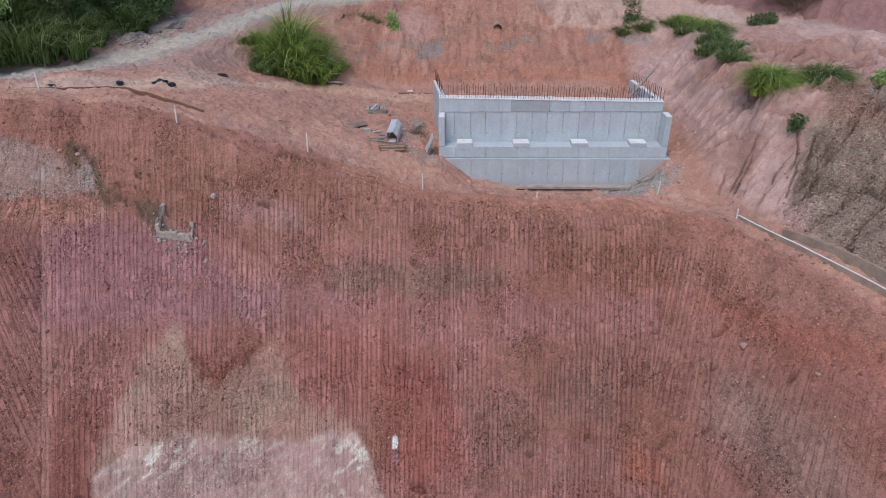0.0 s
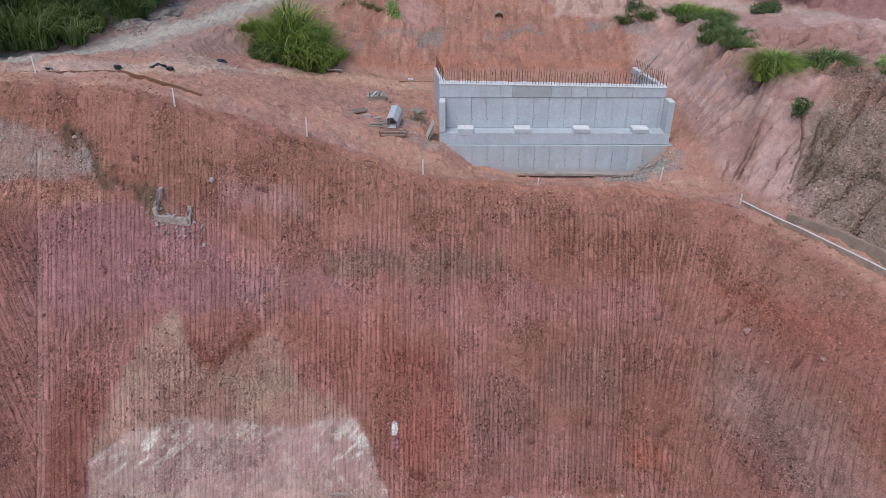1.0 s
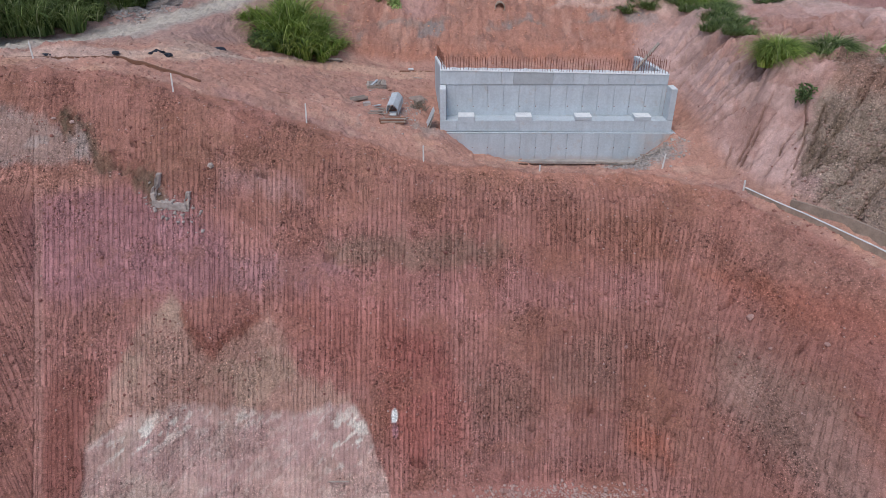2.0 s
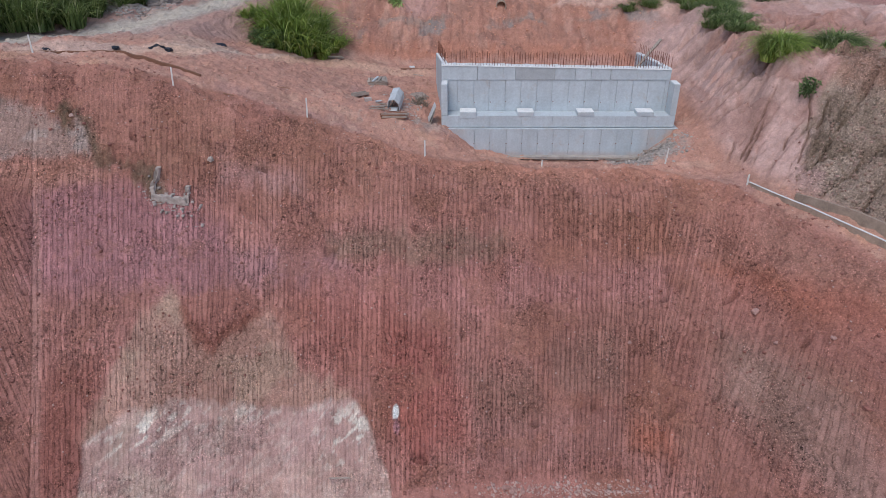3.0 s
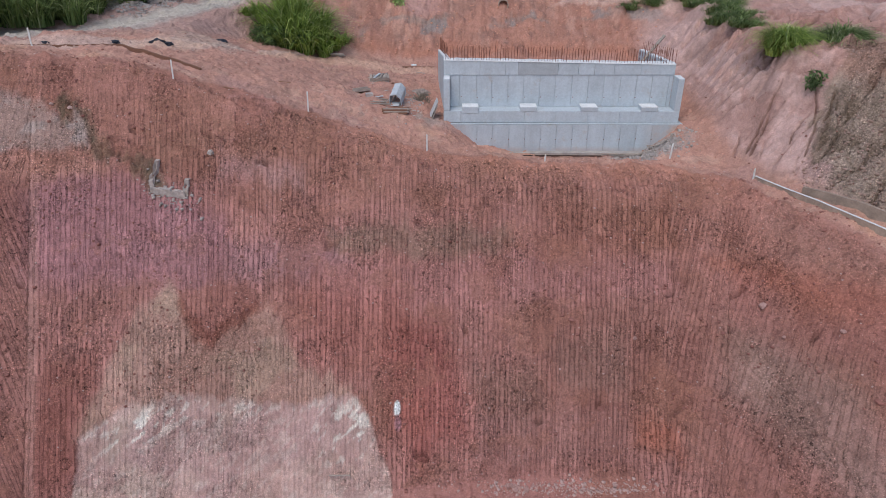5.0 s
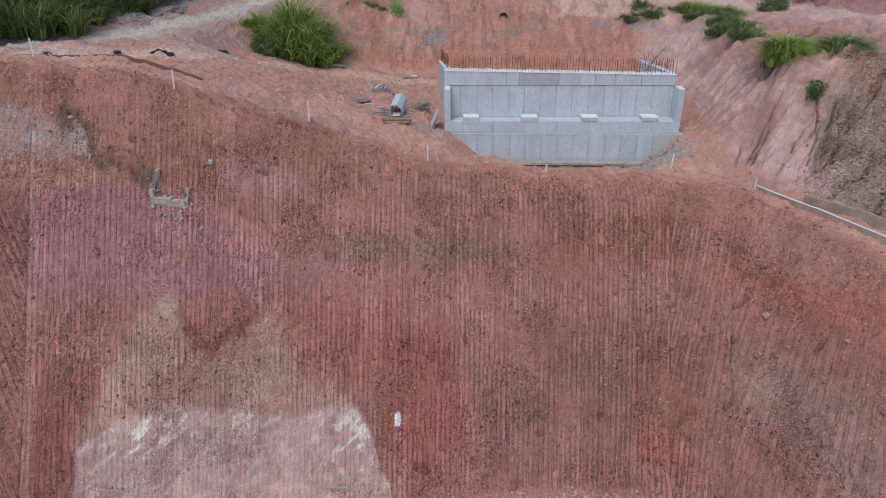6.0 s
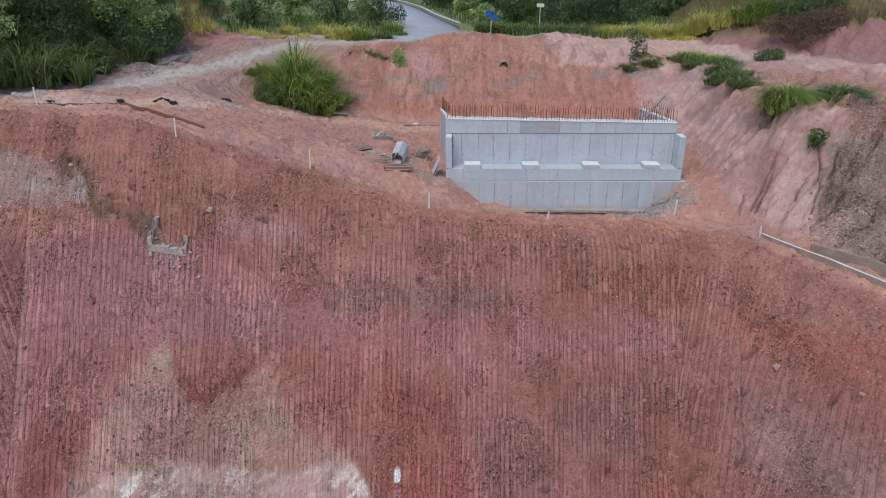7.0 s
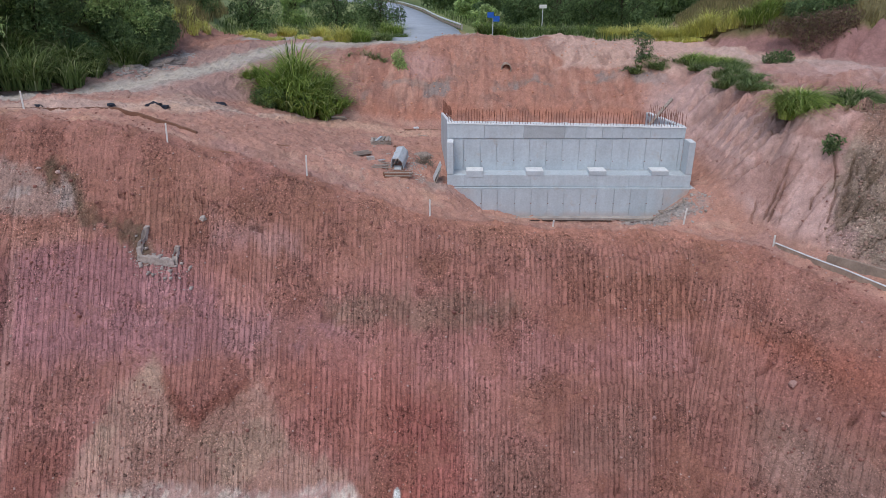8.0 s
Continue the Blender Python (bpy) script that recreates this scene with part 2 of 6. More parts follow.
# darker copy of the cane: the hedge's shade is in the blade colour
CANE_DEEP = leaves("shaded_cane_grass", lin(50, 68, 34), lin(122, 138, 80), lin(186, 188, 146))
CANE_BRIGHT = leaves("bright_cane_grass", lin(78, 106, 44), lin(170, 188, 98), lin(208, 206, 156))
YELLOW_GRASS = leaves("yellow_green_grass", lin(172, 172, 88), lin(222, 218, 132), lin(226, 218, 164))
DARK_LEAF = leaves("dark_tree_leaves", lin(64, 84, 52), lin(132, 154, 102))
TREE_LEAF = leaves("tree_leaves", lin(116, 146, 86), lin(208, 224, 152))
DRY_LEAF = leaves("dry_brown_leaves", lin(92, 74, 66), lin(150, 124, 106), lin(126, 142, 84))
STRAW = leaves("straw_grass", lin(118, 108, 76), lin(166, 152, 108), lin(126, 136, 78))


# ---- the ground: one sheet ----
# TERRAIN BEGIN
TABLE = np.random.RandomState(7).rand(512, 512)


def hash2(i, j, k):
    return TABLE[(np.asarray(i).astype(np.int64) + 37 * k) & 511, (np.asarray(j).astype(np.int64) + 91 * k) & 511]


def vnoise(x, y, k=0):
    i, j = np.floor(x), np.floor(y)
    u, v = x - i, y - j
    u, v = u * u * (3 - 2 * u), v * v * (3 - 2 * v)
    return (hash2(i, j, k) * (1 - u) + hash2(i + 1, j, k) * u) * (1 - v) + (hash2(i, j + 1, k) * (1 - u) + hash2(i + 1, j + 1, k) * u) * v


def fbm(x, y, k=0, octaves=4):
    """Fractal noise from about -1 to 1."""
    total, amp = 0.0, 0.5
    for o in range(octaves):
        total = total + amp * (2 * vnoise(x, y, k + o) - 1)
        x, y, amp = x * 2.03 + 11.3, y * 2.03 - 7.1, amp * 0.5
    return total


def step(a, b, t):
    t = np.clip((t - a) / (b - a), 0, 1)
    return t * t * (3 - 2 * t)


def smooth_min(a, b, k):
    h = np.clip(0.5 + 0.5 * (b - a) / k, 0, 1)
    return b * (1 - h) + a * h - k * h * (1 - h)


def softplus(d, k):
    return k * np.logaddexp(0.0, d / k)


def curve(xs, ys, n):
    """A line through the corners, rounded, as n points."""
    t = np.linspace(0, len(xs) - 1, n)
    pts = np.stack([np.interp(t, range(len(xs)), xs), np.interp(t, range(len(xs)), ys)], 1)
    w = max(3, int(0.9 * n / len(xs)) | 1)
    ker = np.ones(w) / w
    pad = w // 2
    ends = np.pad(pts, ((pad, pad), (0, 0)), "edge")
    out = np.stack([np.convolve(ends[:, c], ker, "valid") for c in (0, 1)], 1)
    out[0], out[-1] = pts[0], pts[-1]
    return out


def line_distance(x, y, P):
    """Signed distance to the line P (positive on its right hand), and the length along it to the nearest point."""
    A, B = P[:-1], P[1:]
    D = B - A
    L = np.maximum(np.hypot(D[:, 0], D[:, 1]), 1e-9)
    start = np.concatenate([[0], np.cumsum(L)[:-1]])
    best = np.full(x.shape, 1e9)
    sign = np.ones(x.shape)
    along = np.zeros(x.shape)
    for i in range(len(A)):
        ax, ay = x - A[i, 0], y - A[i, 1]
        t = np.clip((ax * D[i, 0] + ay * D[i, 1]) / L[i] ** 2, 0, 1)
        dist = np.hypot(ax - t * D[i, 0], ay - t * D[i, 1])
        m = dist < best
        best = np.where(m, dist, best)
        sign = np.where(m, np.where(D[i, 0] * ay - D[i, 1] * ax < 0, 1.0, -1.0), sign)
        along = np.where(m, start[i] + t * L[i], along)
    return best * sign, along


# crest of the cut slope: plan, height, steepness
CREST_X = [-46, -33, -27, -22, -18, -14, -10, -6, -2, 2, 5, 6.8, 8.3, 10, 11, 12, 13.5, 17]
CREST_Y = [-12, -7, -5.2, -4.5, -4.5, -5.0, -5.6, -6.3, -6.1, -6.0, -6.1, -6.7, -7.6, -9.7, -11.3, -13, -16, -24]
CREST_Z = [6.8, 6.5, 6.2, 5.9, 4.4, 3.1, 1.9, 1.0, 0.6, 0.5, 0.5, 0.55, 0.65, 0.7, 0.5, 0.3, 0.1, 0.0]
FALL = [1.1, 1.1, 1.1, 1.1, 1.1, 1.15, 1.2, 1.25, 1.25, 1.25, 1.25, 1.25, 1.3, 1.35, 1.35, 1.35, 1.3, 1.2]
CREST = curve(CREST_X, CREST_Y, 72)
# foot of the banks round the bench: runs from the dirt road, behind the abutment, to the gutter
FOOT_X = [-60, -34, -27, -23.6, -22.4, -21.6, -20.6, -18.5, -14.6, -9.5, -3, 3, 6, 7.6, 8.2, 8.0, 8.3, 9.4, 10.8, 12, 13.6, 17, 22]
FOOT_Y = [-6, -3.5, -1.6, 0.2, 2.2, 5, 8.5, 10.8, 11.5, 12.4, 13.4, 14.0, 13, 9.5, 4, 0, -3, -5.8, -8.2, -10.8, -14.2, -22, -34]
STEEP = [0.8, 0.8, 0.8, 0.8, 0.8, 0.8, 0.7, 0.66, 0.66, 0.66, 0.66, 0.7, 0.8, 1.0, 1.2, 1.3, 1.2, 0.9, 0.7, 0.66, 0.66, 0.66, 0.66]
FOOT = curve(FOOT_X, FOOT_Y, 80)
LEFT_HILL = curve([-60, -35, -31.5, -28.6, -27.2, -27.6, -31, -36, -50], [-8, -2.5, 2.6, 9, 15, 24, 36, 60, 110], 22)
RIGHT_BANK = curve([70, 33, 24, 16, 14, 16, 25, 40], [8, 12, 14.5, 20.5, 28, 40, 60, 110], 22)
DIRT_ROAD = curve([-48, -30, -26.6, -24.2, -22.4, -19.5, -12, 0], [-3.5, 0.4, 5, 11.2, 18, 22.6, 26, 27], 24)
MAIN_ROAD = curve([-4.5, -8.3, -12, -16, -22.5, -34, -60], [22, 36, 56, 84, 115, 150, 200], 22)


def arc_table(P, xs, ys, values):
    """Values given at the corners, as a function of the length along P."""
    L = np.concatenate([[0], np.cumsum(np.hypot(*np.diff(P, axis=0).T))])
    at = [L[np.argmin(np.hypot(P[:, 0] - a, P[:, 1] - b))] for a, b in zip(xs, ys)]
    at = np.maximum.accumulate(np.array(at) + np.arange(len(at)) * 1e-4)
    grid = np.linspace(0, L[-1], 400)
    dense = np.interp(grid, at, values)
    w = max(1, int(2.6 / (grid[1] - grid[0])) | 1)
    dense = np.convolve(np.pad(dense, w // 2, "edge"), np.ones(w) / w, "valid")
    return lambda s: np.interp(s, grid, dense)


crest_z = arc_table(CREST, CREST_X, CREST_Y, CREST_Z)
crest_fall = arc_table(CREST, CREST_X, CREST_Y, FALL)
foot_steep = arc_table(FOOT, FOOT_X, FOOT_Y, STEEP)


_gx = np.linspace(-60, 30, 600)
_gz = np.convolve(np.pad(np.interp(_gx, CREST_X, CREST_Z), 12, "edge"), np.ones(25) / 25, "valid")


def CREST_LEVEL(x):
    return np.interp(x, _gx, _gz)


def fields(x, y):
    """The broad ground: height and the distances from which its zones follow."""
    f = {}

    def near(P, use, far):
        d, s = np.full(x.shape, far), np.zeros(x.shape)
        if use.any():
            d[use], s[use] = line_distance(x[use], y[use], P)
        return d, s

    f["d"], f["s"] = near(CREST, y < 4, -30.0)
    f["b"], f["bs"] = near(FOOT, y > -36, 30.0)
    f["b"] = -f["b"]
    f["hill"] = -near(LEFT_HILL, (x < -16) & (y > -12), 40.0)[0]
    f["bank"] = near(RIGHT_BANK, (x > 3) & (y > -6), -40.0)[0]
    f["dirt"] = np.abs(near(DIRT_ROAD, (x < 6) & (y > -12) & (y < 40), 40.0)[0])
    f["main"] = np.abs(near(MAIN_ROAD, (x < 20) & (y > 15), 40.0)[0])
    # bench
    w0 = step(3.0, 6.0, x)
    front = crest_z(f["s"]) * w0 + CREST_LEVEL(x) * (1 - w0)
    middle = np.interp(x, [-60, -27, -22, -19, -15, -11.4, -9, -7.4, -6.2, -4.4, 0, 5.0, 7.0, 9, 12], [6.4, 6.2, 6.0, 5.2, 4.0, 2.85, 2.5, 2.05, 1.65, 0.2, -0.12, 0.0, 1.5, 1.7, 1.5])
    back = np.interp(x, [-60, -25, -21, -14.6, -9.5, 0, 6, 9], [6.2, 5.4, 4.6, 3.0, 2.2, 2.0, 2.2, 2.2])
    w = step(-4.0, -0.4, y)
    bench = front * (1 - w) + middle * w
    w2 = step(1.0, 9.5, y)
    bench = bench * (1 - w2) + back * w2
    bench = np.where(f["d"] > 0, front, bench)
    # upper ground
    up = np.interp(y, [-20, -5, 5, 12, 18, 24, 40], [5.7, 6.0, 6.1, 6.25, 6.5, 7.0, 7.0])
    up = up + 0.55 * step(3, 0.5, np.abs(f["b"] - 11.5)) * step(15, 19, y) * step(9.5, 6, np.abs(x + 1)) * (0.45 + vnoise(x * 0.45, y * 0.4, 9))
    beyond = 7.0 - 5.0 * step(45, 140, y) + 34 * step(170, 460, y + 30 * fbm(x / 90, y / 90, 5)) + 7 * step(60, 200, y) * fbm(x / 70, y / 70, 4)
    near_main = step(14, 5, f["main"])
    beyond = beyond * (1 - near_main) + 7.0 * near_main
    w3 = step(36, 60, y)
    up = up * (1 - w3) + beyond * w3
    up = up + smooth_min(np.interp(y, [14, 20], [0.7, 1.0]) * softplus(f["hill"], 0.5), 9.0 + 0.12 * np.maximum(f["hill"], 0), 4.0) * step(150, 70, y)
    rb = f["bank"]
    up = up + (smooth_min(1.0 * softplus(rb, 0.3), np.interp(y, [19, 24], [2.6, 0.5]), 0.8) + 0.95 * softplus(rb - np.interp(y, [16, 23], [6.0, 1.2]), 0.8) * step(60, 20, rb)) * step(140, 70, y) * step(-20, 0, y)
    rise = bench + foot_steep(f["bs"]) * softplus(f["b"], 0.18)
    z = np.where(f["b"] > -2.0, smooth_min(rise, np.maximum(up, bench), 0.45), bench)
    # the cut
    k = np.interp(x, [-22, -15, 0, 8], [0.2, 0.5, 0.8, 0.35])
    fall = crest_fall(f["s"]) * w0 + np.interp(x, CREST_X, FALL) * (1 - w0)
    z = z - fall * softplus(f["d"], k)
    floor = -10.5 + 0.25 * fbm(x * 0.3, y * 0.3, 3)
    z = -smooth_min(-z, -floor, 0.5)
    far_side = step(-60, -110, y)
    z = z * (1 - far_side) + 6.0 * far_side
    f["up"], f["z"] = up, z
    return f


def ground(x, y):
    return float(fields(np.array([float(x)]), np.array([float(y)]))["z"][0])
# TERRAIN END


def steps(*runs):
    """Grid stations from runs of (from, to, step)."""
    out = [np.arange(a, b, s) for a, b, s in runs]
    return np.concatenate(out)


def spread(a, b, n, power=2.2):
    return a + (b - a) * np.linspace(0, 1, n) ** power


def zone(x, z, corners):
    """How far inside a closed outline each point lies (negative outside)."""
    P = np.array(corners, float)
    best, within = np.full(x.shape, 1e9), np.zeros(x.shape, bool)
    for (ax, az), (bx, bz) in zip(P, np.roll(P, -1, 0)):
        dx, dz = bx - ax, bz - az
        t = np.clip(((x - ax) * dx + (z - az) * dz) / (dx * dx + dz * dz), 0, 1)
        best = np.minimum(best, np.hypot(x - ax - t * dx, z - az - t * dz))
        if dz:
            within ^= ((az > z) != (bz > z)) & (x < ax + (z - az) * dx / dz)
    return np.where(within, best, -best)


# outlines on the cut slope, in x and height: the pale rock, the tan tongues above it, the red wedge between the tongues
ROCK = [(-21.4, -7.4), (-20.1, -6.6), (-18.3, -6.42), (-15.3, -6.78), (-13.5, -7.15), (-11.8, -7.1), (-10.0, -7.15), (-9.4, -7.9), (-9.05, -8.9), (-8.4, -9.7), (-8.1, -11.5), (-21.2, -11.5)]
TONGUES = [(-18.65, -2.55), (-17.95, -3.5), (-17.3, -4.5), (-16.6, -5.1), (-15.3, -4.65), (-14.5, -3.75), (-13.7, -4.3), (-13.0, -5.4), (-11.8, -6.4), (-10.3, -6.9), (-10, -7.4), (-21.4, -7.4), (-20.8, -5.0), (-19.9, -3.8)]
WEDGE = [(-18.3, -2.9), (-17.9, -3.6), (-17.2, -4.65), (-16.7, -5.05), (-16.0, -4.76), (-14.6, -3.85), (-15.2, -3.0)]
NOTCH = np.array([(-18.1, -3.3), (-17.9, -3.7), (-17.2, -4.65), (-16.7, -5.07), (-16.0, -4.8), (-15.2, -4.35), (-14.6, -3.85)])
TRAIL = np.array([(-24.3, 4.5), (-23.3, 3.6), (-22.7, 2.9), (-21.6, 2.15), (-20.2, 1.6), (-19.6, 0.9)])
# broad tints of the slope: colour, strength, softness of the edge, outline
TINTS = [
    ((122, 80, 71), 0.55, 1.4, [(-3.5, -4.0), (9, -3), (9, -9.8), (-3.5, -9.8)]),
    ((144, 98, 106), 0.48, 0.6, [(-25.6, 1.4), (-21, 1.3), (-18.5, 0.4), (-16.5, -0.5), (-16.2, -2.4), (-17.2, -3.0), (-20, -2.6), (-24.9, -2.2)]),
    ((142, 99, 102), 0.6, 0.6, [(-16.5, -1.3), (-11.5, -1.6), (-10.5, -2.6), (-13, -3.0), (-16.5, -2.9)]),
    ((154, 112, 110), 0.5, 0.4, [(-17.2, 2.2), (-13.2, 1.2), (-13.0, 0.4), (-17, 1.2)]),
    ((160, 110, 97), 0.6, 0.35, [(-29, 2.5), (-23, 2.4), (-21.5, 1.7), (-24, 1.2), (-29, 1.2)]),
    ((150, 127, 122), 0.8, 0.25, [(-29, 5.3), (-27.1, 4.9), (-25.6, 4.35), (-23.4, 3.75), (-22.8, 2.6), (-25.2, 2.5), (-29, 2.5)]),
    ((122, 70, 62), 0.55, 0.5, [(-23.2, -4.8), (-21.3, -4.6), (-21.3, -8.5), (-23.2, -9)]),
    ((112, 90, 78), 0.5, 0.4, [(-11.8, -1.1), (-8, -0.9), (-3, -1.35), (-2.5, -2.1), (-6, -2.35), (-11.3, -2.0)]),
    ((150, 99, 95), 0.55, 0.5, [(-12, -2.6), (-4, -2.4), (5, -2.5), (5, -3.9), (-4, -4.2), (-12, -4.2)]),
    ((140, 76, 70), 0.6, 0.8, [(-8.6, -5), (-6.2, -4.6), (-5.2, -6.5), (-4.8, -8.8), (-7, -9.6), (-8.8, -8)]),
    ((140, 82, 74), 0.5, 0.8, [(-13.5, -3.2), (-9, -3.4), (-7, -5), (-8, -6.6), (-12, -6)]),
    ((114, 84, 75), 0.4, 0.6, [(-4.8, -6.4), (-1.5, -6.8), (-1.0, -8.2), (-4.4, -8.5)]),
    ((112, 80, 72), 0.5, 0.6, [(-1.2, -5.6), (2.4, -5.2), (2.6, -7.6), (-0.4, -7.4)]),
    ((142, 98, 93), 0.5, 0.5, [(-4.6, -8.2), (2.6, -8.2), (2.8, -10), (-4.6, -10)]),
    ((128, 80, 66), 0.5, 0.7, [(-1, -0.4), (5, -0.2), (5.5, -2.4), (-1, -2.6)]),
    ((150, 88, 74), 0.5, 0.5, [(6.2, -2.3), (8.6, -1.7), (12, -0.5), (13, -1.2), (9, -2.7)]),
    ((128, 102, 94), 0.55, 1.0, [(7, -4.3), (10.5, -3.6), (10.5, -7), (6.5, -6.5)]),
    ((148, 105, 96), 0.5, 0.6, [(8.4, 0.2), (13, -0.2), (13, -0.9), (9, -1.2)]),
    ((152, 84, 68), 0.5, 0.5, [(2.9, -8.6), (4.4, -8.3), (4.6, -9.2), (3.0, -9.4)]),
]


def earth_colours(x, y, f):
    """The colours of the zones of bare earth and rough grass."""
    d, z = f["d"], f["z"]
    wob = fbm(x * 0.35, y * 0.35, 20)
    fine = fbm(x * 2.2, z * 2.2 + y, 30)
    col = np.zeros((len(x), 3))

    def lay(mask, rgb):
        m = np.clip(mask, 0, 1)[:, None]
        col[:] = col * (1 - m) + np.array(lin(*rgb)) * m

    col[:] = lin(189, 129, 110)
    lay(step(0.1, 0.5, wob + 0.3 * fine) * 0.6, (176, 124, 112))
    lay(step(0.25, 0.5, fbm(x * 0.5, y * 0.5, 24)) * 0.6, (196, 138, 112))
    lay(step(0.15, 0.42, fbm(x * 0.9, y * 1.5, 25)) * 0.4, (204, 152, 130))
    lay(step(0.2, 0.45, fbm(x * 0.7, y * 1.1, 26)) * 0.4, (164, 116, 100))
    # slope
    lap = np.interp(x, [-27, -20, -14, -6, 5, 8, 10], [0.8, 0.9, 1.8, 2.4, 2.4, 1.2, 0.4])
    cut = step(-0.2, 0.25, d + lap + 0.4 * wob)
    lay(cut, (143, 94, 87))
    lay(cut * step(0.0, 0.4, fbm(x * 0.22, z * 0.5, 40)) * 0.7, (131, 85, 74))
    lay(cut * step(0.05, 0.35, fbm(x * 0.4, z * 0.8, 41)) * 0.5, (152, 100, 94))
    brow = np.interp(x, [-30, -20, -12, -4, 6], [2.6, 1.5, -0.2, -1.5, -1.7])
    lay(cut * step(0.0, 1.2, z - brow + 0.8 * wob) * 0.5, (136, 90, 78))
    lay(cut * step(0.0, 1.2, z - brow + 0.8 * wob) * step(0.05, 0.3, fbm(x * 0.7, z * 1.3, 42)) * 0.45, (122, 82, 70))
    lay(cut * step(2.6, 0.6, d + lap + wob) * step(-16, -8, x) * step(9, 6, x) * 0.5, (160, 106, 90))
    streak = fbm(teeth_run(x, y, d, z) * 2.2, d * 0.4, 51)
    on = cut > 0.01
    u, v = x[on] + 0.30 * fbm(x[on] * 0.9, z[on] * 0.9, 66) + 0.12 * streak[on], z[on] + 0.30 * fbm(x[on] * 0.9, z[on] * 0.9, 67) + 0.30 * streak[on]

    def shape(corners, soft, warp=1.0):
        out = np.full(x.shape, -9.0)
        out[on] = zone(x[on] + (u - x[on]) * warp, z[on] + (v - z[on]) * warp, corners)
        return step(-soft, soft, out)

    def line(P, wide):
        out = np.full(x.shape, 9.0)
        out[on] = np.abs(line_distance(u, v, P)[0])
        return step(wide, 0.25 * wide, out)

    for rgb, much, soft, corners in TINTS:
        lay(cut * shape(corners, soft) * much, rgb)
    fold = -26.0 + 0.22 * np.clip(d, 0, 14)
    lay(cut * step(0.15, -0.1, x - fold) * step(2.0, 1.0, z) * 0.5, (128, 82, 73))
    lay(cut * step(0.28, 0.1, np.abs(x - fold - 0.2)) * step(2.0, 1.0, z) * 0.5, (152, 108, 100))
    trail = line(TRAIL, 0.62)
    lay(trail * step(-0.25, 0.2, fine + streak) * 0.8, (104, 83, 70))
    lay(line(TRAIL, 0.3) * 0.6, (84, 70, 58))
    tongue = cut * shape(TONGUES, 0.2)
    lay(tongue * 0.62, (152, 116, 104))
    lay(cut * shape(TONGUES, 0.5) * step(0.05, 0.4, fbm(x * 0.6, z * 0.9, 61)) * 0.5, (152, 121, 106))
    wedge = shape(WEDGE, 0.12, 0.6)
    lay(cut * wedge * 0.85, (140, 90, 82))
    notch = line(NOTCH, 0.34)
    lay(notch * 0.6, (122, 74, 64))
    # the pale rock face low on the slope
    rock = cut * shape(ROCK, 0.06, 0.55)
    lay(rock * 0.92, (163, 127, 120))
    lay(rock * step(0.0, 0.3, fbm(x * 0.7, z * 0.9, 62)) * 0.5, (158, 130, 119))
    lay(rock * step(0.0, 0.35, fbm(x * 0.5, z * 0.5, 63)) * 0.5, (146, 108, 106))
    # white veins in it, rising to the right
    vein = fbm((x + 1.1 * z) * 1.3, (z - 0.55 * x) * 5.0, 60) + 0.45 * streak + 0.5 * fbm(x * 6, z * 6, 65)
    where = np.maximum(step(1.0, 0.3, np.hypot((x + 19.0) / 2.4, (z + 7.2 - 0.2 * (x + 19)) / 0.75)), step(1.0, 0.3, np.hypot((x + 10.4) / 1.9, (z + 8.3) / 1.5)))
    where = np.maximum(where, 0.45 * step(0.7, 0.1, np.abs(z + 6.95 + 0.1 * fine)) * step(-10, -13, x))
    lay(rock * step(0.0, 0.35, vein) * where * 0.75, (196, 180, 172))
    lay(rock * step(0.1, 0.4, vein) * 0.3, (184, 158, 150))
    lay(cut * step(1.0, 0.6, np.hypot((x + 8.17) / 0.17, (z + 7.72) / 0.26) + 0.5 * fine) * 0.9, (214, 204, 204))
    lay(cut * step(1.0, 0.5, np.hypot((x + 8.1) / 0.2, (z + 8.25) / 0.35) + 0.4 * fine) * 0.6, (164, 116, 124))
    crumb = cut * step(0.16, 0.34, fbm(x * 0.45, z * 0.9, 64) + 0.35 * fine)
    lay(crumb * 0.4 * (1 - rock) * (1 - wedge) * (1 - 0.7 * tongue), (128, 83, 71))
    f["crumb"] = np.maximum(crumb * (1 - rock), np.maximum(trail, notch))
    f["rock"], f["wedge"], f["trail"], f["notch"], f["fold"] = rock, wedge, trail, notch, fold
    bench_side = np.clip(1 - cut, 0, 1)
    # trail of debris under the crest, bench, banks
    bank = step(0.2, 1.0, f["b"])
    back = bank * step(6, 9, y)
    lay(back, (182, 120, 100))
    lay(back * step(0.05, 0.4, fbm(x * 0.3, z * 1.2, 70)) * 0.6, (168, 116, 100))
    lay(back * step(0.3, 0.1, np.abs(z - 4.6 + 0.5 * wob)) * step(-0.1, 0.3, fbm(x * 0.4, z, 71)) * 0.7, (150, 122, 110))
    lay(back * step(0.05, 0.35, fbm(x * 1.6, z * 0.35, 74)) * 0.5, (158, 100, 84))
    lay(back * step(0.1, 0.4, fbm(x * 0.9, z * 0.6, 75)) * 0.5, (198, 142, 122))
    lay(back * step(1.2, 0.4, np.hypot((x + 9) / 2.2, (z - 5.8) / 0.9) + 0.6 * wob) * 0.7, (190, 136, 124))
    lay(back * step(-0.2, 0.3, x - 1.5 + 2 * wob) * step(5.4, 6.0, z) * 0.75, (208, 160, 142))
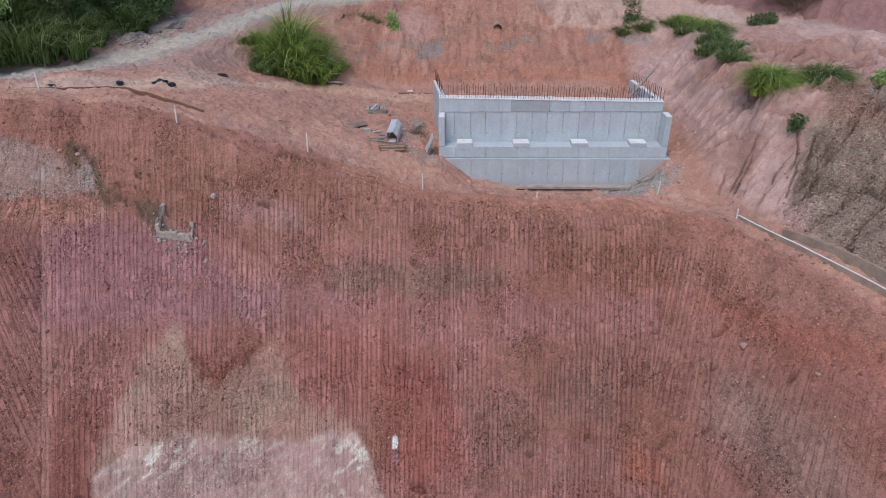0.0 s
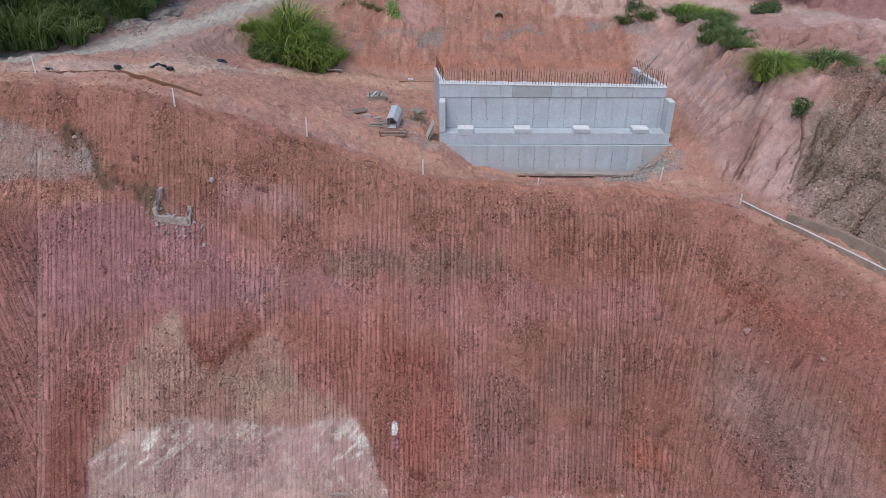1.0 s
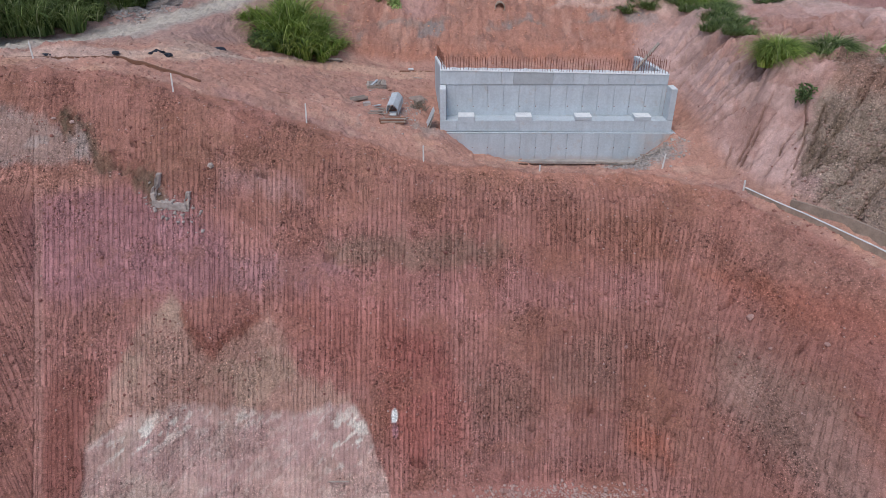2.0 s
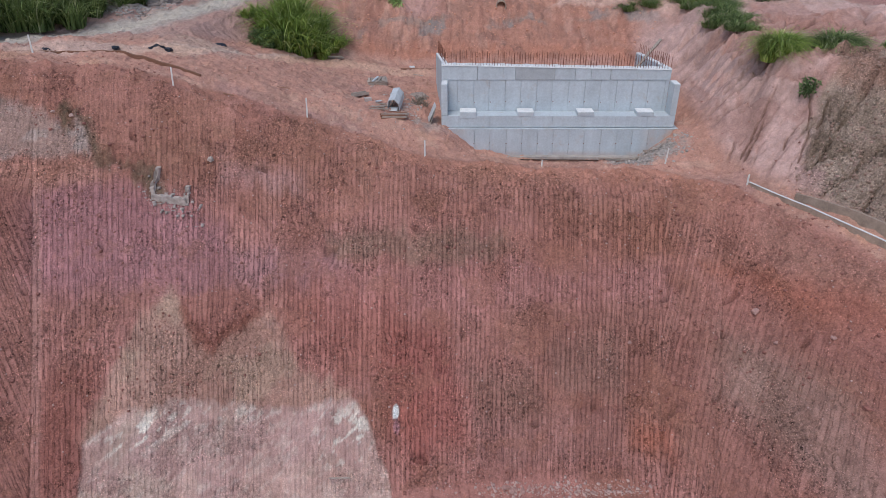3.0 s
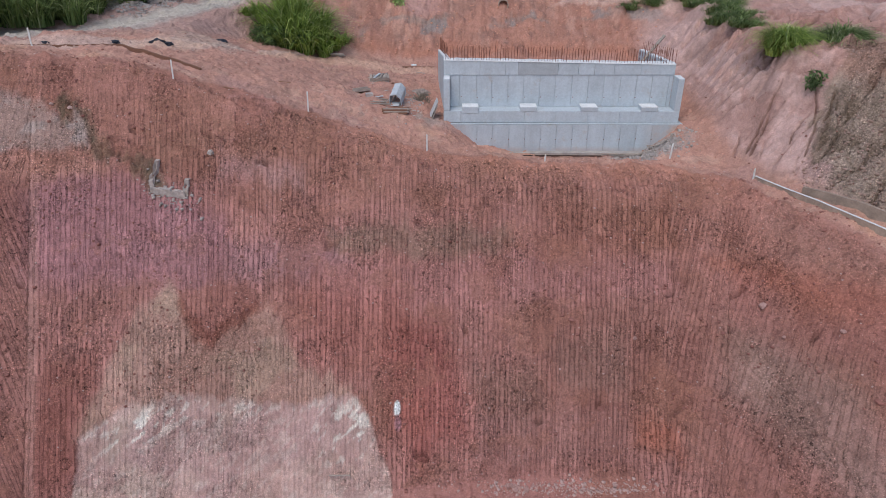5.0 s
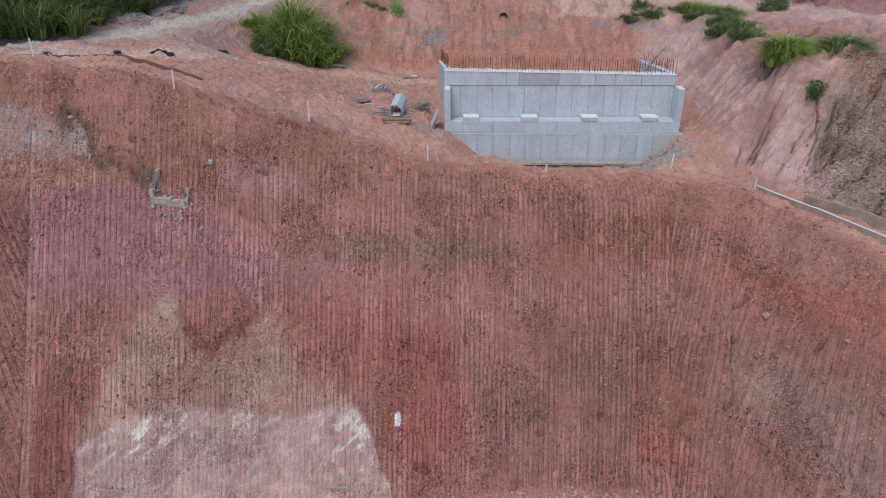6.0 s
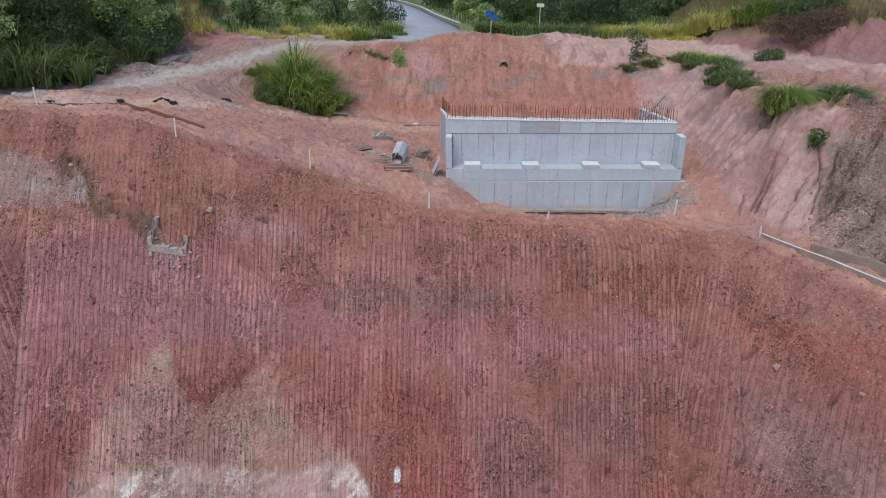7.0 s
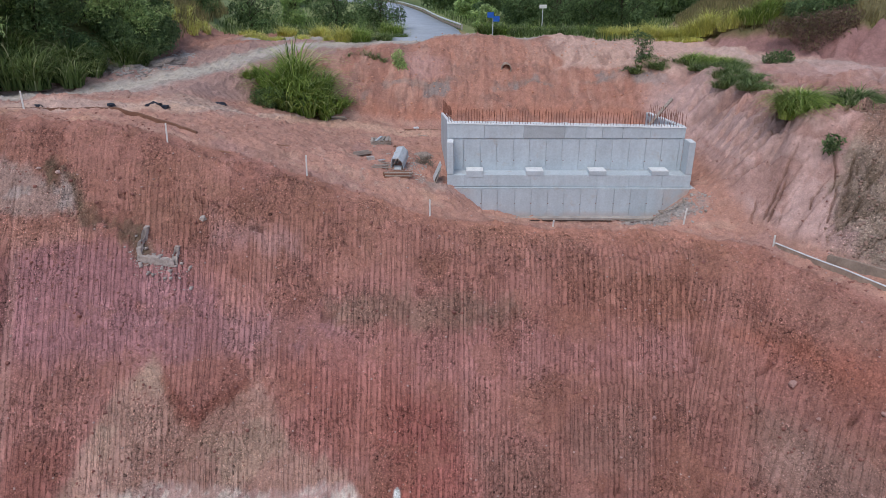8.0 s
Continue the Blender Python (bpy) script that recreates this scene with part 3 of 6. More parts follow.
    lay(back * step(0.45, 0.2, np.abs(z - 4.5 - 0.06 * (x + 5) + 0.3 * fine)) * step(-0.1, 0.15, fbm(x * 0.55, z * 0.4, 78)) * step(-14, -12, x) * 0.75, (146, 126, 118))
    lay(back * step(3.6, 3.0, z + 0.5 * wob) * 0.5, (186, 114, 90))
    lay(back * step(0.18, 0.36, fbm(x * 1.1, z * 1.6, 79)) * 0.5, (140, 96, 84))
    side = bank * step(7.0, 8.5, x) * step(17, 12, y)
    lay(side, (200, 150, 137))
    lay(side * step(0.1, 0.4, fbm(x * 0.6, z * 0.8, 73)) * 0.6, (176, 122, 108))
    dark = side * step(-0.35, 0.35, x - 10.75 - 0.66 * (z - 0.9) + 1.2 * wob + 0.5 * fbm(x * 1.1, y * 1.1, 86) + 0.3 * fine) * step(0.5, -1.5, y)
    lay(dark * 0.95, (164, 129, 111))
    lay(dark * step(0.0, 0.35, fbm(x * 1.3, z * 0.9 + y, 76)) * 0.7, (178, 142, 124))
    lay(dark * step(0.1, 0.35, fbm(x * 1.9, z * 0.5 + y * 0.4, 77)) * 0.6, (138, 108, 90))
    lay(side * step(4.6, 5.6, z) * step(0, 0.3, wob + 0.2) * 0.5, (168, 108, 90))
    # gravel by the abutment, tracks, roads
    lay(step(25.6, 26.4, y + 0.6 * wob) * step(29.5, 28.6, y + 0.6 * wob) * step(-27, -25, x) * step(9, 6, x) * 0.7, (186, 174, 164))
    lay(step(1.6, 0.6, np.hypot((x - 5.2) / 1.7, (y + 1.35) / 0.9)) * step(-0.2, 0.2, fine + 0.2) * 0.9, (150, 142, 136))
    lay(step(1.3, 0.6, np.hypot((x + 9.5) / 3.4, (y + 0.4) / 1.6)) * step(-0.1, 0.3, fine + wob) * 0.6, (158, 138, 126))
    lay(step(2.4, 1.3, f["dirt"] + 0.25 * wob + 0.15 * fine) * 0.85 * (d < 0), (186, 160, 146))
    lay(step(0.75, 0.35, np.abs(f["dirt"] - 0.3) + 0.12 * fine) * 0.5 * (d < 0), (198, 170, 152))
    lay(step(0.25, 0.1, np.abs(np.abs(f["dirt"] - 0.4) - 0.9) + 0.25 * fine) * 0.4 * (d < 0), (164, 134, 120))
    lay(step(0.9, 0.3, np.abs(y - np.interp(x, [-30, -23, -20, -18.5, -16.5], [-2, -0.4, 1.0, 5.4, 9.5])) * 0.7 + 0.4 * wob) * 0.55 * step(-31, -28, x) * step(-15.5, -17, x) * (d < 0), (204, 164, 148))
    track = np.abs(y - np.interp(x, [-24, -20.5, -18, -15.5, -12, -7.5], [-0.8, 0.6, 5.6, 9.4, 10.0, 10.4]))
    lay(step(1.3, 0.5, track + 0.5 * wob) * step(-24, -22, x) * step(-6.5, -8.5, x) * 0.6, (212, 158, 132))
    lay(step(1.2, 0.5, np.hypot((x + 20.6) / 2.6, (y - 3.0) / 2.2) + 0.5 * wob + 0.3 * fine) * 0.35, (172, 150, 138))
    slope_left = step(1.2, 2.2, f["dirt"]) * step(5.5, 4, f["dirt"]) * step(-0.5, 0.5, f["b"]) * (x < -16) * step(0, 4, y)
    lay(slope_left * 0.7, (178, 134, 122))
    grass = step(1.0, 2.2, f["hill"] + wob)
    lay(grass, (104, 106, 70))
    lay(grass * step(4.0, 2.5, f["hill"] + wob) * step(16.5, 18, y) * step(26, 23, y), (168, 110, 92))
    rb = f["bank"] + 0.6 * wob
    lay(step(-1.0, 0.5, rb) * step(30, 24, y), (158, 108, 100))
    lay(step(-0.6, -1.0, rb) * step(-2.8, -2.2, rb + 0.4 * fine) * step(24, 20, y) * step(3, 8, y) * 0.35, (198, 160, 148))
    lip = np.interp(y, [16, 23], [3.6, 0.6])
    lay(step(-0.6, 0.8, rb - lip), (106, 98, 70))
    lay(step(-0.6, 0.8, rb - lip) * step(0, 0.4, fbm(x * 0.3, y * 0.3, 81)) * 0.7, (120, 118, 70))
    far = step(28.6, 30, y + 1 * wob - 3.5 * step(-11, -14, x)) * step(1.5, 3.5, f["main"]) * step(0.5, -0.5, f["bank"])
    lay(far, (122, 128, 82))
    lay(far * step(0, 0.3, fbm(x / 14, y / 14, 84)) * 0.8, (146, 152, 104))
    lay(step(60, 120, y) * step(0.05, 0.3, fbm(x / 45, y / 45, 85)) * 0.7, (84, 100, 62))
    green = np.maximum(np.maximum(grass, step(-0.6, 0.8, rb - lip)), far)[:, None]
    col *= 1 + (1 - green) * bench_side[:, None] * (np.array([0.835, 1.03, 1.09]) - 1)
    f["green"] = green[:, 0]
    # fixed gain per channel on the colours of the cut
    col *= 1 + (1 - green) * cut[:, None] * (np.array([1.38, 1.58, 1.50]) - 1)
    col *= 1 + (1 - green) * bench_side[:, None] * 0.03
    col *= (1 + 0.10 * fine)[:, None]
    return col


def teeth_run(x, y, d, z):
    """Across the furrows: a slow fan in the middle, a face turned in on the left, a leaning face on the right."""
    drop = np.clip(d, 0, 14)
    low = np.clip(0.8 - z, 0, 12)
    fan = (x + 5.4) / (1 - 0.011 * drop)
    fold = -26.0 + 0.22 * drop
    fan = np.where(x < fold, x * 0.9 - 0.62 * low, fan)
    ridge = 5.4 - 0.14 * low + 0.5 * fbm(low * 0.4, low * 0.1, 90)
    ridge_b = 8.0 - 0.2 * low + 0.5 * fbm(low * 0.5 + 3, low * 0.1, 91)
    lean = np.where(x > ridge_b, 0.44, 0.30)
    return np.where(x > ridge, (x + lean * low) * 1.3, fan)


GRID = []
# long shrinkage cracks down the bare bank, in plan
CRACKS = [
    [(11.15, -2.17), (10.56, -2.69), (10.15, -3.07), (9.46, -3.88)],
    [(10.58, -2.96), (10.11, -3.53), (9.59, -4.11)],
    [(11.99, -4.11), (11.28, -4.39), (10.94, -4.97)],
    [(12.38, -3.45), (12.16, -4.55), (11.71, -5.4), (11.26, -6.04)],
    [(9.38, -2.79), (9.26, -3.14), (9.0, -3.5)],
    [(13.09, -3.83), (12.72, -4.47), (12.4, -4.9)],
]
# hollows torn out of the cut slope: plan and radius
HOLLOWS = [(-17.85, -6.07, 0.24), (-21.03, -6.7, 0.22), (-20.95, -7.13, 0.22), (-21.76, -10.5, 0.16), (7.4, -10.7, 0.25), (0.23, -9.84, 0.13), (1.29, -12.78, 0.28), (-1.6, -13.39, 0.2),
           (-6.99, -14.72, 0.34), (-24.58, -12.47, 0.2), (-23.89, -6.23, 0.25), (4.63, -9.69, 0.2), (-15.14, -6.55, 0.25), (9.47, -13.72, 0.22), (6.94, -11.75, 0.2), (-5.13, -10.98, 0.22),
           (-22.0, -3.5, 0.13), (-21.75, -3.95, 0.15), (-21.6, -4.4, 0.12), (-19.5, -7.75, 0.16)]


def lie(x, y):
    """The height of the finished, uneven ground."""
    xs, ys, Z = GRID
    i, j = np.clip(np.searchsorted(xs, x) - 1, 0, len(xs) - 2), np.clip(np.searchsorted(ys, y) - 1, 0, len(ys) - 2)
    u, v = (x - xs[i]) / (xs[i + 1] - xs[i]), (y - ys[j]) / (ys[j + 1] - ys[j])
    return (Z[j, i] * (1 - u) + Z[j, i + 1] * u) * (1 - v) + (Z[j + 1, i] * (1 - u) + Z[j + 1, i + 1] * u) * v


def make_ground():
    xs = np.concatenate([spread(-46, -800, 26)[::-1], steps((-45.8, -31, 0.22), (-31, 13.4, 0.045), (13.4, 20, 0.09), (20, 36, 0.18)), spread(36.2, 800, 30)])
    ys = np.concatenate([spread(-20.2, -180, 18)[::-1], steps((-20, -3, 0.07), (-3, 6, 0.09), (6, 26, 0.14), (26, 60, 0.4)), spread(60.5, 1100, 40)])
    X, Y = np.meshgrid(xs, ys)
    x, y = X.ravel(), Y.ravel()
    f = fields(x, y)
    d, s = f["d"], f["s"]
    lap = np.interp(x, [-27, -20, -14, -6, 5, 8, 10], [0.3, 0.4, 1.4, 1.9, 1.9, 0.9, 0.2])
    cut = step(-0.3, 0.5, d + lap) * step(-10.6, -10.2, f["z"]) * step(70, 30, np.abs(x))
    s = teeth_run(x, y, d, f["z"])
    # bucket passes: each about 1.25 m wide, 2 to 4 m long, with five tooth furrows
    row = np.floor((d + 1.2 * hash2(np.floor(s / 1.25), 0, 2)) / (2.0 + 1.4 * hash2(np.floor(s / 1.25), 1, 3)))
    col_i = np.floor(s / 1.25)
    shift = hash2(row, col_i, 4)
    tooth = (s + 0.125 * np.round(shift) + 0.03 * fbm(s * 0.7, d * 0.8, 6)) / 0.25
    saw = np.abs((tooth - np.floor(tooth)) * 2 - 1)
    keep = step(0.14, 0.42, vnoise(s * 0.55, d * 0.45, 8) + 0.25 * hash2(row, col_i, 5))
    one = hash2(np.floor(tooth), np.floor((d + 2.6 * hash2(np.floor(tooth), 3, 9)) / 1.7), 7)
    bite = step(0.2, 1.7, d + lap) * (x > -15) + (0.4 + 0.6 * step(0.4, 2.6, d)) * (x <= -15)
    keep = keep * bite
    groove = (step(0.55, 0.95, saw) - 0.3) * keep + 0.6 * (one - 0.5) * keep
    dz = cut * (0.035 * (1 - 0.4 * step(5.0, 7.0, x)) * groove + 0.08 * (shift - 0.5) * keep)
    ledge_d = np.abs(d / 2.3 + 0.35 * fbm(s * 0.25, d * 0.1, 37) - np.round(d / 2.3 + 0.35 * fbm(s * 0.25, d * 0.1, 37)))
    dz = dz - cut * 0.09 * step(0.10, 0.0, ledge_d) * step(0.35, 0.6, vnoise(s * 0.6, d * 0.4, 38))
    dz = dz + cut * (0.3 * fbm(x * 0.25, f["z"] * 0.25, 11) + 0.09 * fbm(x * 2.2, f["z"] * 2.2, 12) + 0.07 * np.abs(fbm(x * 5.5, f["z"] * 5.5, 39)))
    crumbs = np.maximum(fbm(x * 4.2, y * 4.2 + f["z"] * 3, 13) - 0.24, 0) * (0.35 + 0.35 * cut * (1 - keep))
    dz = dz + crumbs * step(60, 40, np.abs(x)) * step(50, 30, y)
    dz = dz + cut * step(7.5, 9.0, x) * step(3.6, 1.4, d) * 0.22 * fbm(x * 2.4, y * 2.4, 34)
    bench = step(0.5, -0.3, d) * step(40, 28, y) * step(45, 35, np.abs(x))
    smooth_road = step(1.4, 3.0, f["dirt"])
    dz = dz + bench * (0.3 * fbm(x * 0.5, y * 0.5, 14) + 0.10 * fbm(x * 2.0, y * 2.0, 15) + 0.14 * np.abs(fbm(x * 1.2, y * 1.6, 49))) * (0.05 + 0.95 * smooth_road)
    # gullies and slumps down the banks
    bank = step(0.2, 1.2, f["b"]) * step(26, 20, y) * (d < 0)
    run = f["bs"]
    warp = 0.6 * fbm(x * 0.6, y * 0.6, 17)
    right = step(7.2, 8.4, x) * step(13, 9, y)
    big = np.abs(fbm(run * 0.42 + 0.5 * warp, f["b"] * 0.10, 16, 2))
    dz = dz - bank * right * step(-3.0, -0.5, y) * 0.7 * step(0.12, 0.0, big)
    mid = np.abs(fbm(run * 0.9 + warp, f["b"] * 0.16, 23, 2))
    dz = dz - bank * right * 0.16 * step(0.07, 0.0, mid)
    crack = np.abs(fbm(run * 0.8 + 0.35 * warp, f["b"] * 0.2, 25, 3))
    dz = dz - bank * right * step(5.0, 3.0, y) * 0.22 * step(0.028, 0.0, crack)
    lobe = run * 0.85 + 0.30 * f["b"] + 0.5 * warp
    lobe = lobe - np.floor(lobe)
    dz = dz + bank * right * step(-2.5, 0.0, y) * step(1.0, 2.0, f["b"]) * (0.5 * (lobe ** 1.5 - 0.4) * step(1.0, 0.9, lobe) - 0.25 * step(0.10, 0.0, lobe))
    fluting = run * 2.6 + 0.5 * f["b"] + 1.2 * warp
    dz = dz + bank * right * step(1.0, -1.0, y) * 0.05 * np.abs(2 * (fluting - np.floor(fluting)) - 1)
    split = np.zeros(x.shape)
    face = (x > 8.4) & (x < 14) & (y > -7.5) & (y < 0)
    for P in CRACKS:
        Q = curve(*zip(*P), 24)
        gap = np.abs(line_distance(x[face] + 0.10 * fbm(x[face] * 2.5, y[face] * 2.5, 43), y[face] + 0.10 * fbm(x[face] * 2.5, y[face] * 2.5, 44), Q)[0])
        split[face] = np.maximum(split[face], step(0.065, 0.015, gap))
    dz = dz - 0.30 * split
    dz = dz + bank * (0.35 * fbm(x * 0.5, y * 0.5 + f["z"] * 0.3, 18) + 0.16 * fbm(x * 1.6, f["z"] * 1.6 + y, 19))
    rough = right * bank * step(-0.4, 0.4, x - 10.75 - 0.66 * (f["z"] - 0.9)) * step(0.5, -1.5, y)
    rift = np.abs(fbm(run * 0.7 + 0.5 * warp, f["b"] * 0.22, 35, 3))
    dz = dz + rough * (0.6 * fbm(run * 1.3, f["b"] * 0.7, 21) + 0.3 * np.abs(fbm(x * 2.2, y * 2.2 + f["z"], 26)) - 0.6 * step(0.06, 0.0, rift))
    ledge = right * bank * step(4.3, 4.9, f["z"]) * step(6.0, 5.5, f["z"])
    dz = dz + ledge * 0.25 * fbm(x * 1.2, f["z"] * 3, 27)
    pink = step(-0.3, 0.6, f["bank"]) * step(5, 3.2, f["bank"]) * step(30, 24, y)
    dz = dz - pink * 0.7 * step(0.2, 0.0, np.abs(fbm(x * 0.35 + warp, y * 0.35, 28, 2))) + pink * 0.3 * fbm(x * 1.1, y * 1.1, 29)
    dz = dz - bank * step(9, 12, y) * 0.10 * step(0.20, 0.0, np.abs(fbm(x * 0.8 + warp, f["z"] * 0.25, 33, 2)))
    furrow = (run * 1.0) / 0.3
    dz = dz + bank * step(5.5, 7, x) * step(7, 11, y) * 0.08 * np.abs((furrow - np.floor(furrow)) * 2 - 1)
    dz = dz + bank * step(9, 11, y) * (0.22 * np.abs(fbm(x * 1.3, f["z"] * 2.2, 52)) + 0.10 * np.abs(fbm(x * 4.0, f["z"] * 4.0, 53)))
    dz = dz + step(0.5, 3, np.maximum(f["hill"], f["bank"])) * 0.3 * fbm(x * 0.3, y * 0.3, 22)
    rgb = earth_colours(x, y, f)
    # shade in the bank's cracks and gullies, put into the earth colour
    crack_shade = bank * right * np.clip(0.15 * step(0.12, 0.0, mid) + 0.3 * step(5.0, 3.0, y) * step(0.03, 0.0, crack) + 0.15 * rough * step(0.06, 0.0, rift) + 0.3 * step(0.12, 0.0, big) + 0.55 * split, 0, 0.6)
    # the rock lies behind the red soil; the wedge stands proud of the tan
    dz = dz - cut * 0.14 * f["rock"] + cut * 0.16 * f["wedge"] * step(-2.9, -4.2, f["z"])
    dz = dz + f["notch"] * 0.22 * fbm(x * 4.5, f["z"] * 4.5, 45) + f["trail"] * 0.30 * fbm(x * 3.5, f["z"] * 3.5, 46)
    dz = dz + cut * 0.45 * np.clip(f["fold"] - x, 0, 4) * step(3.0, 1.0, f["z"])
    rgb *= 1 + (cut * 0.22 * (hash2(row, col_i, 31) - 0.5) + cut * 0.10 * (hash2(np.floor(d / 3.1), np.floor(s / 4.3), 32) - 0.5))[:, None] * np.array([0.8, 1.0, 1.05])
    rgb *= 1 - crack_shade[:, None] * np.array([0.88, 0.92, 0.96])
    # scoops, torn lumps and hollows in the cut
    rs = np.random.RandomState(5)
    D2, S2 = dz.reshape(X.shape), rgb.reshape(*X.shape, 3)
    for k in range(420):
        cx, cy = rs.uniform(-30, 13), rs.uniform(-15.5, -4)
        big_one = k < 130
        r1 = rs.uniform(0.10, 0.26) if big_one else rs.uniform(0.06, 0.12)
        i0, i1 = np.searchsorted(xs, (cx - 3 * r1, cx + 3 * r1))
        j0, j1 = np.searchsorted(ys, (cy - 2 * r1, cy + 2 * r1))
        if i1 <= i0 or j1 <= j0:
            continue
        gx, gy = X[j0:j1, i0:i1] - cx, Y[j0:j1, i0:i1] - cy
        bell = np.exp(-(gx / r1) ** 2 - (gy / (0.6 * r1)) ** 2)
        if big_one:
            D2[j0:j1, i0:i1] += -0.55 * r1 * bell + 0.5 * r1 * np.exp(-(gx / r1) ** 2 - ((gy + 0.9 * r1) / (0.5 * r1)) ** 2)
            # shade inside each scoop goes into the colour too
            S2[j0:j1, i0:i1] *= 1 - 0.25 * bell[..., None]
        else:
            D2[j0:j1, i0:i1] += 0.7 * r1 * bell
    for cx, cy, r1 in HOLLOWS:
        i0, i1 = np.searchsorted(xs, (cx - 3 * r1, cx + 3 * r1))
        j0, j1 = np.searchsorted(ys, (cy - 2 * r1, cy + 2 * r1))
        gx, gy = X[j0:j1, i0:i1] - cx, Y[j0:j1, i0:i1] - cy
        gx = gx + 1.3 * r1 * fbm(X[j0:j1, i0:i1] / r1, gy / r1, 47) + 0.4 * gy
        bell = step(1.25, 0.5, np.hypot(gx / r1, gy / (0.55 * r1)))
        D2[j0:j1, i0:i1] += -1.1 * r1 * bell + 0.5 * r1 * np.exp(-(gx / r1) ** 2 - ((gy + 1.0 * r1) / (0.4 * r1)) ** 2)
        # darker floor colour adds to the shade of each hollow
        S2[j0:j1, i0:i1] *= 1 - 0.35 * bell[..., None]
    z = f["z"] + dz
    nx, ny = len(xs), len(ys)
    GRID.extend([xs, ys, z.reshape(X.shape)])
    me = bpy.data.meshes.new("ground")
    me.vertices.add(nx * ny)
    me.vertices.foreach_set("co", np.stack([x, y, z], 1).ravel())
    a = (np.arange(ny - 1)[:, None] * nx + np.arange(nx - 1)[None, :]).ravel()
    quads = np.stack([a, a + 1, a + 1 + nx, a + nx], 1).ravel()
    nq = len(a)
    me.loops.add(nq * 4)
    me.loops.foreach_set("vertex_index", quads)
    me.polygons.add(nq)
    me.polygons.foreach_set("loop_start", np.arange(nq) * 4)
    me.polygons.foreach_set("use_smooth", np.ones(nq, bool))
    me.update(calc_edges=True)
    at = me.attributes.new("earth", "FLOAT_COLOR", "POINT")
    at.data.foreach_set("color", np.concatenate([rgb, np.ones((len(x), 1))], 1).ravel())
    at = me.attributes.new("teeth", "FLOAT_VECTOR", "POINT")
    at.data.foreach_set("vector", np.stack([tooth, d, cut * keep * (1 - 0.35 * step(5.0, 7.0, x)) * (1 - 0.75 * f["crumb"]) * (1 - 0.55 * f["rock"]) * (1 - 0.8 * step(7.5, 9.0, x) * step(3.2, 1.2, d))], 1).ravel())
    made = f["dirt"] < 1.2
    loose = 0.22 + cut * (0.78 - 0.5 * step(0.35, 0.65, vnoise(x * 0.6, f["z"] * 0.9, 48))) - 0.3 * f["rock"]
    loose = np.where((bank * right > 0.3) | (pink > 0.3), 0.18 + 0.72 * rough, loose) * np.where(made & (d < 0), 0.35, 1.0) * (1 - 0.5 * f["green"])
    at = me.attributes.new("loose", "FLOAT", "POINT")
    at.data.foreach_set("value", np.clip(loose, 0, 1))
    me.materials.append(EARTH)
    ob = new("ground", me)
    tagged(ob, "reddish bare earth cut slope scored by excavator teeth", "ground", kind="structure")
    return ob


make_ground()


# ---- shared builders ----
def mesh_object(name, verts, quads, mat, parent=None, smooth=False):
    """One mesh object from arrays of corners and four-cornered faces."""
    me = bpy.data.meshes.new(name)
    me.vertices.add(len(verts))
    me.vertices.foreach_set("co", np.asarray(verts, float).ravel())
    nq = len(quads)
    me.loops.add(nq * 4)
    me.loops.foreach_set("vertex_index", np.asarray(quads, np.int32).ravel())
    me.polygons.add(nq)
    me.polygons.foreach_set("loop_start", np.arange(nq) * 4)
    if smooth:
        me.polygons.foreach_set("use_smooth", np.ones(nq, bool))
    me.update(calc_edges=True)
    me.materials.append(mat)
    ob = new(name, me)
    if parent:
        ob.parent = parent
    return ob


def blades(seed, count, radius, height, width, droop=0.55, out=0.5):
    """Long arching blades that rise from a tuft: corners and faces."""
    r = np.random.RandomState(seed)
    n = 6
    az = r.rand(count) * math.tau
    rad = radius * np.sqrt(r.rand(count))
    rx, ry = rad * np.cos(az), rad * np.sin(az)
    az2 = az + r.normal(0, 1.3, count)
    L = height * (0.55 + 0.6 * r.rand(count)) * (1 - 0.35 * (rad / radius) ** 2)
    lean = out * (0.2 + 0.9 * r.rand(count)) * (0.4 + rad / radius)
    dr = droop * (0.4 + 1.0 * r.rand(count))
    t = np.linspace(0, 1, n)[None, :]
    h = L[:, None] * (lean[:, None] * t * 0.5 + dr[:, None] * t ** 2.4)
    z = L[:, None] * (t - (0.1 + 0.62 * dr[:, None]) * t ** 3)
    cx = rx[:, None] + np.cos(az2)[:, None] * h
    cy = ry[:, None] + np.sin(az2)[:, None] * h
    w = width * (0.6 + 0.8 * r.rand(count))[:, None] * np.clip(1.15 - t, 0.06, 1) ** 0.8 * 0.5
    side = az2 + math.pi / 2 + r.normal(0, 0.5, count)
    sx, sy = np.cos(side)[:, None] * w, np.sin(side)[:, None] * w
    left = np.stack([cx - sx, cy - sy, z], 2)
    right = np.stack([cx + sx, cy + sy, z + 0.15 * w], 2)
    verts = np.stack([left, right], 2).reshape(-1, 3)
    base = (np.arange(count)[:, None] * n * 2 + np.arange(n - 1)[None, :] * 2).ravel()
    return verts, np.stack([base, base + 1, base + 3, base + 2], 1)


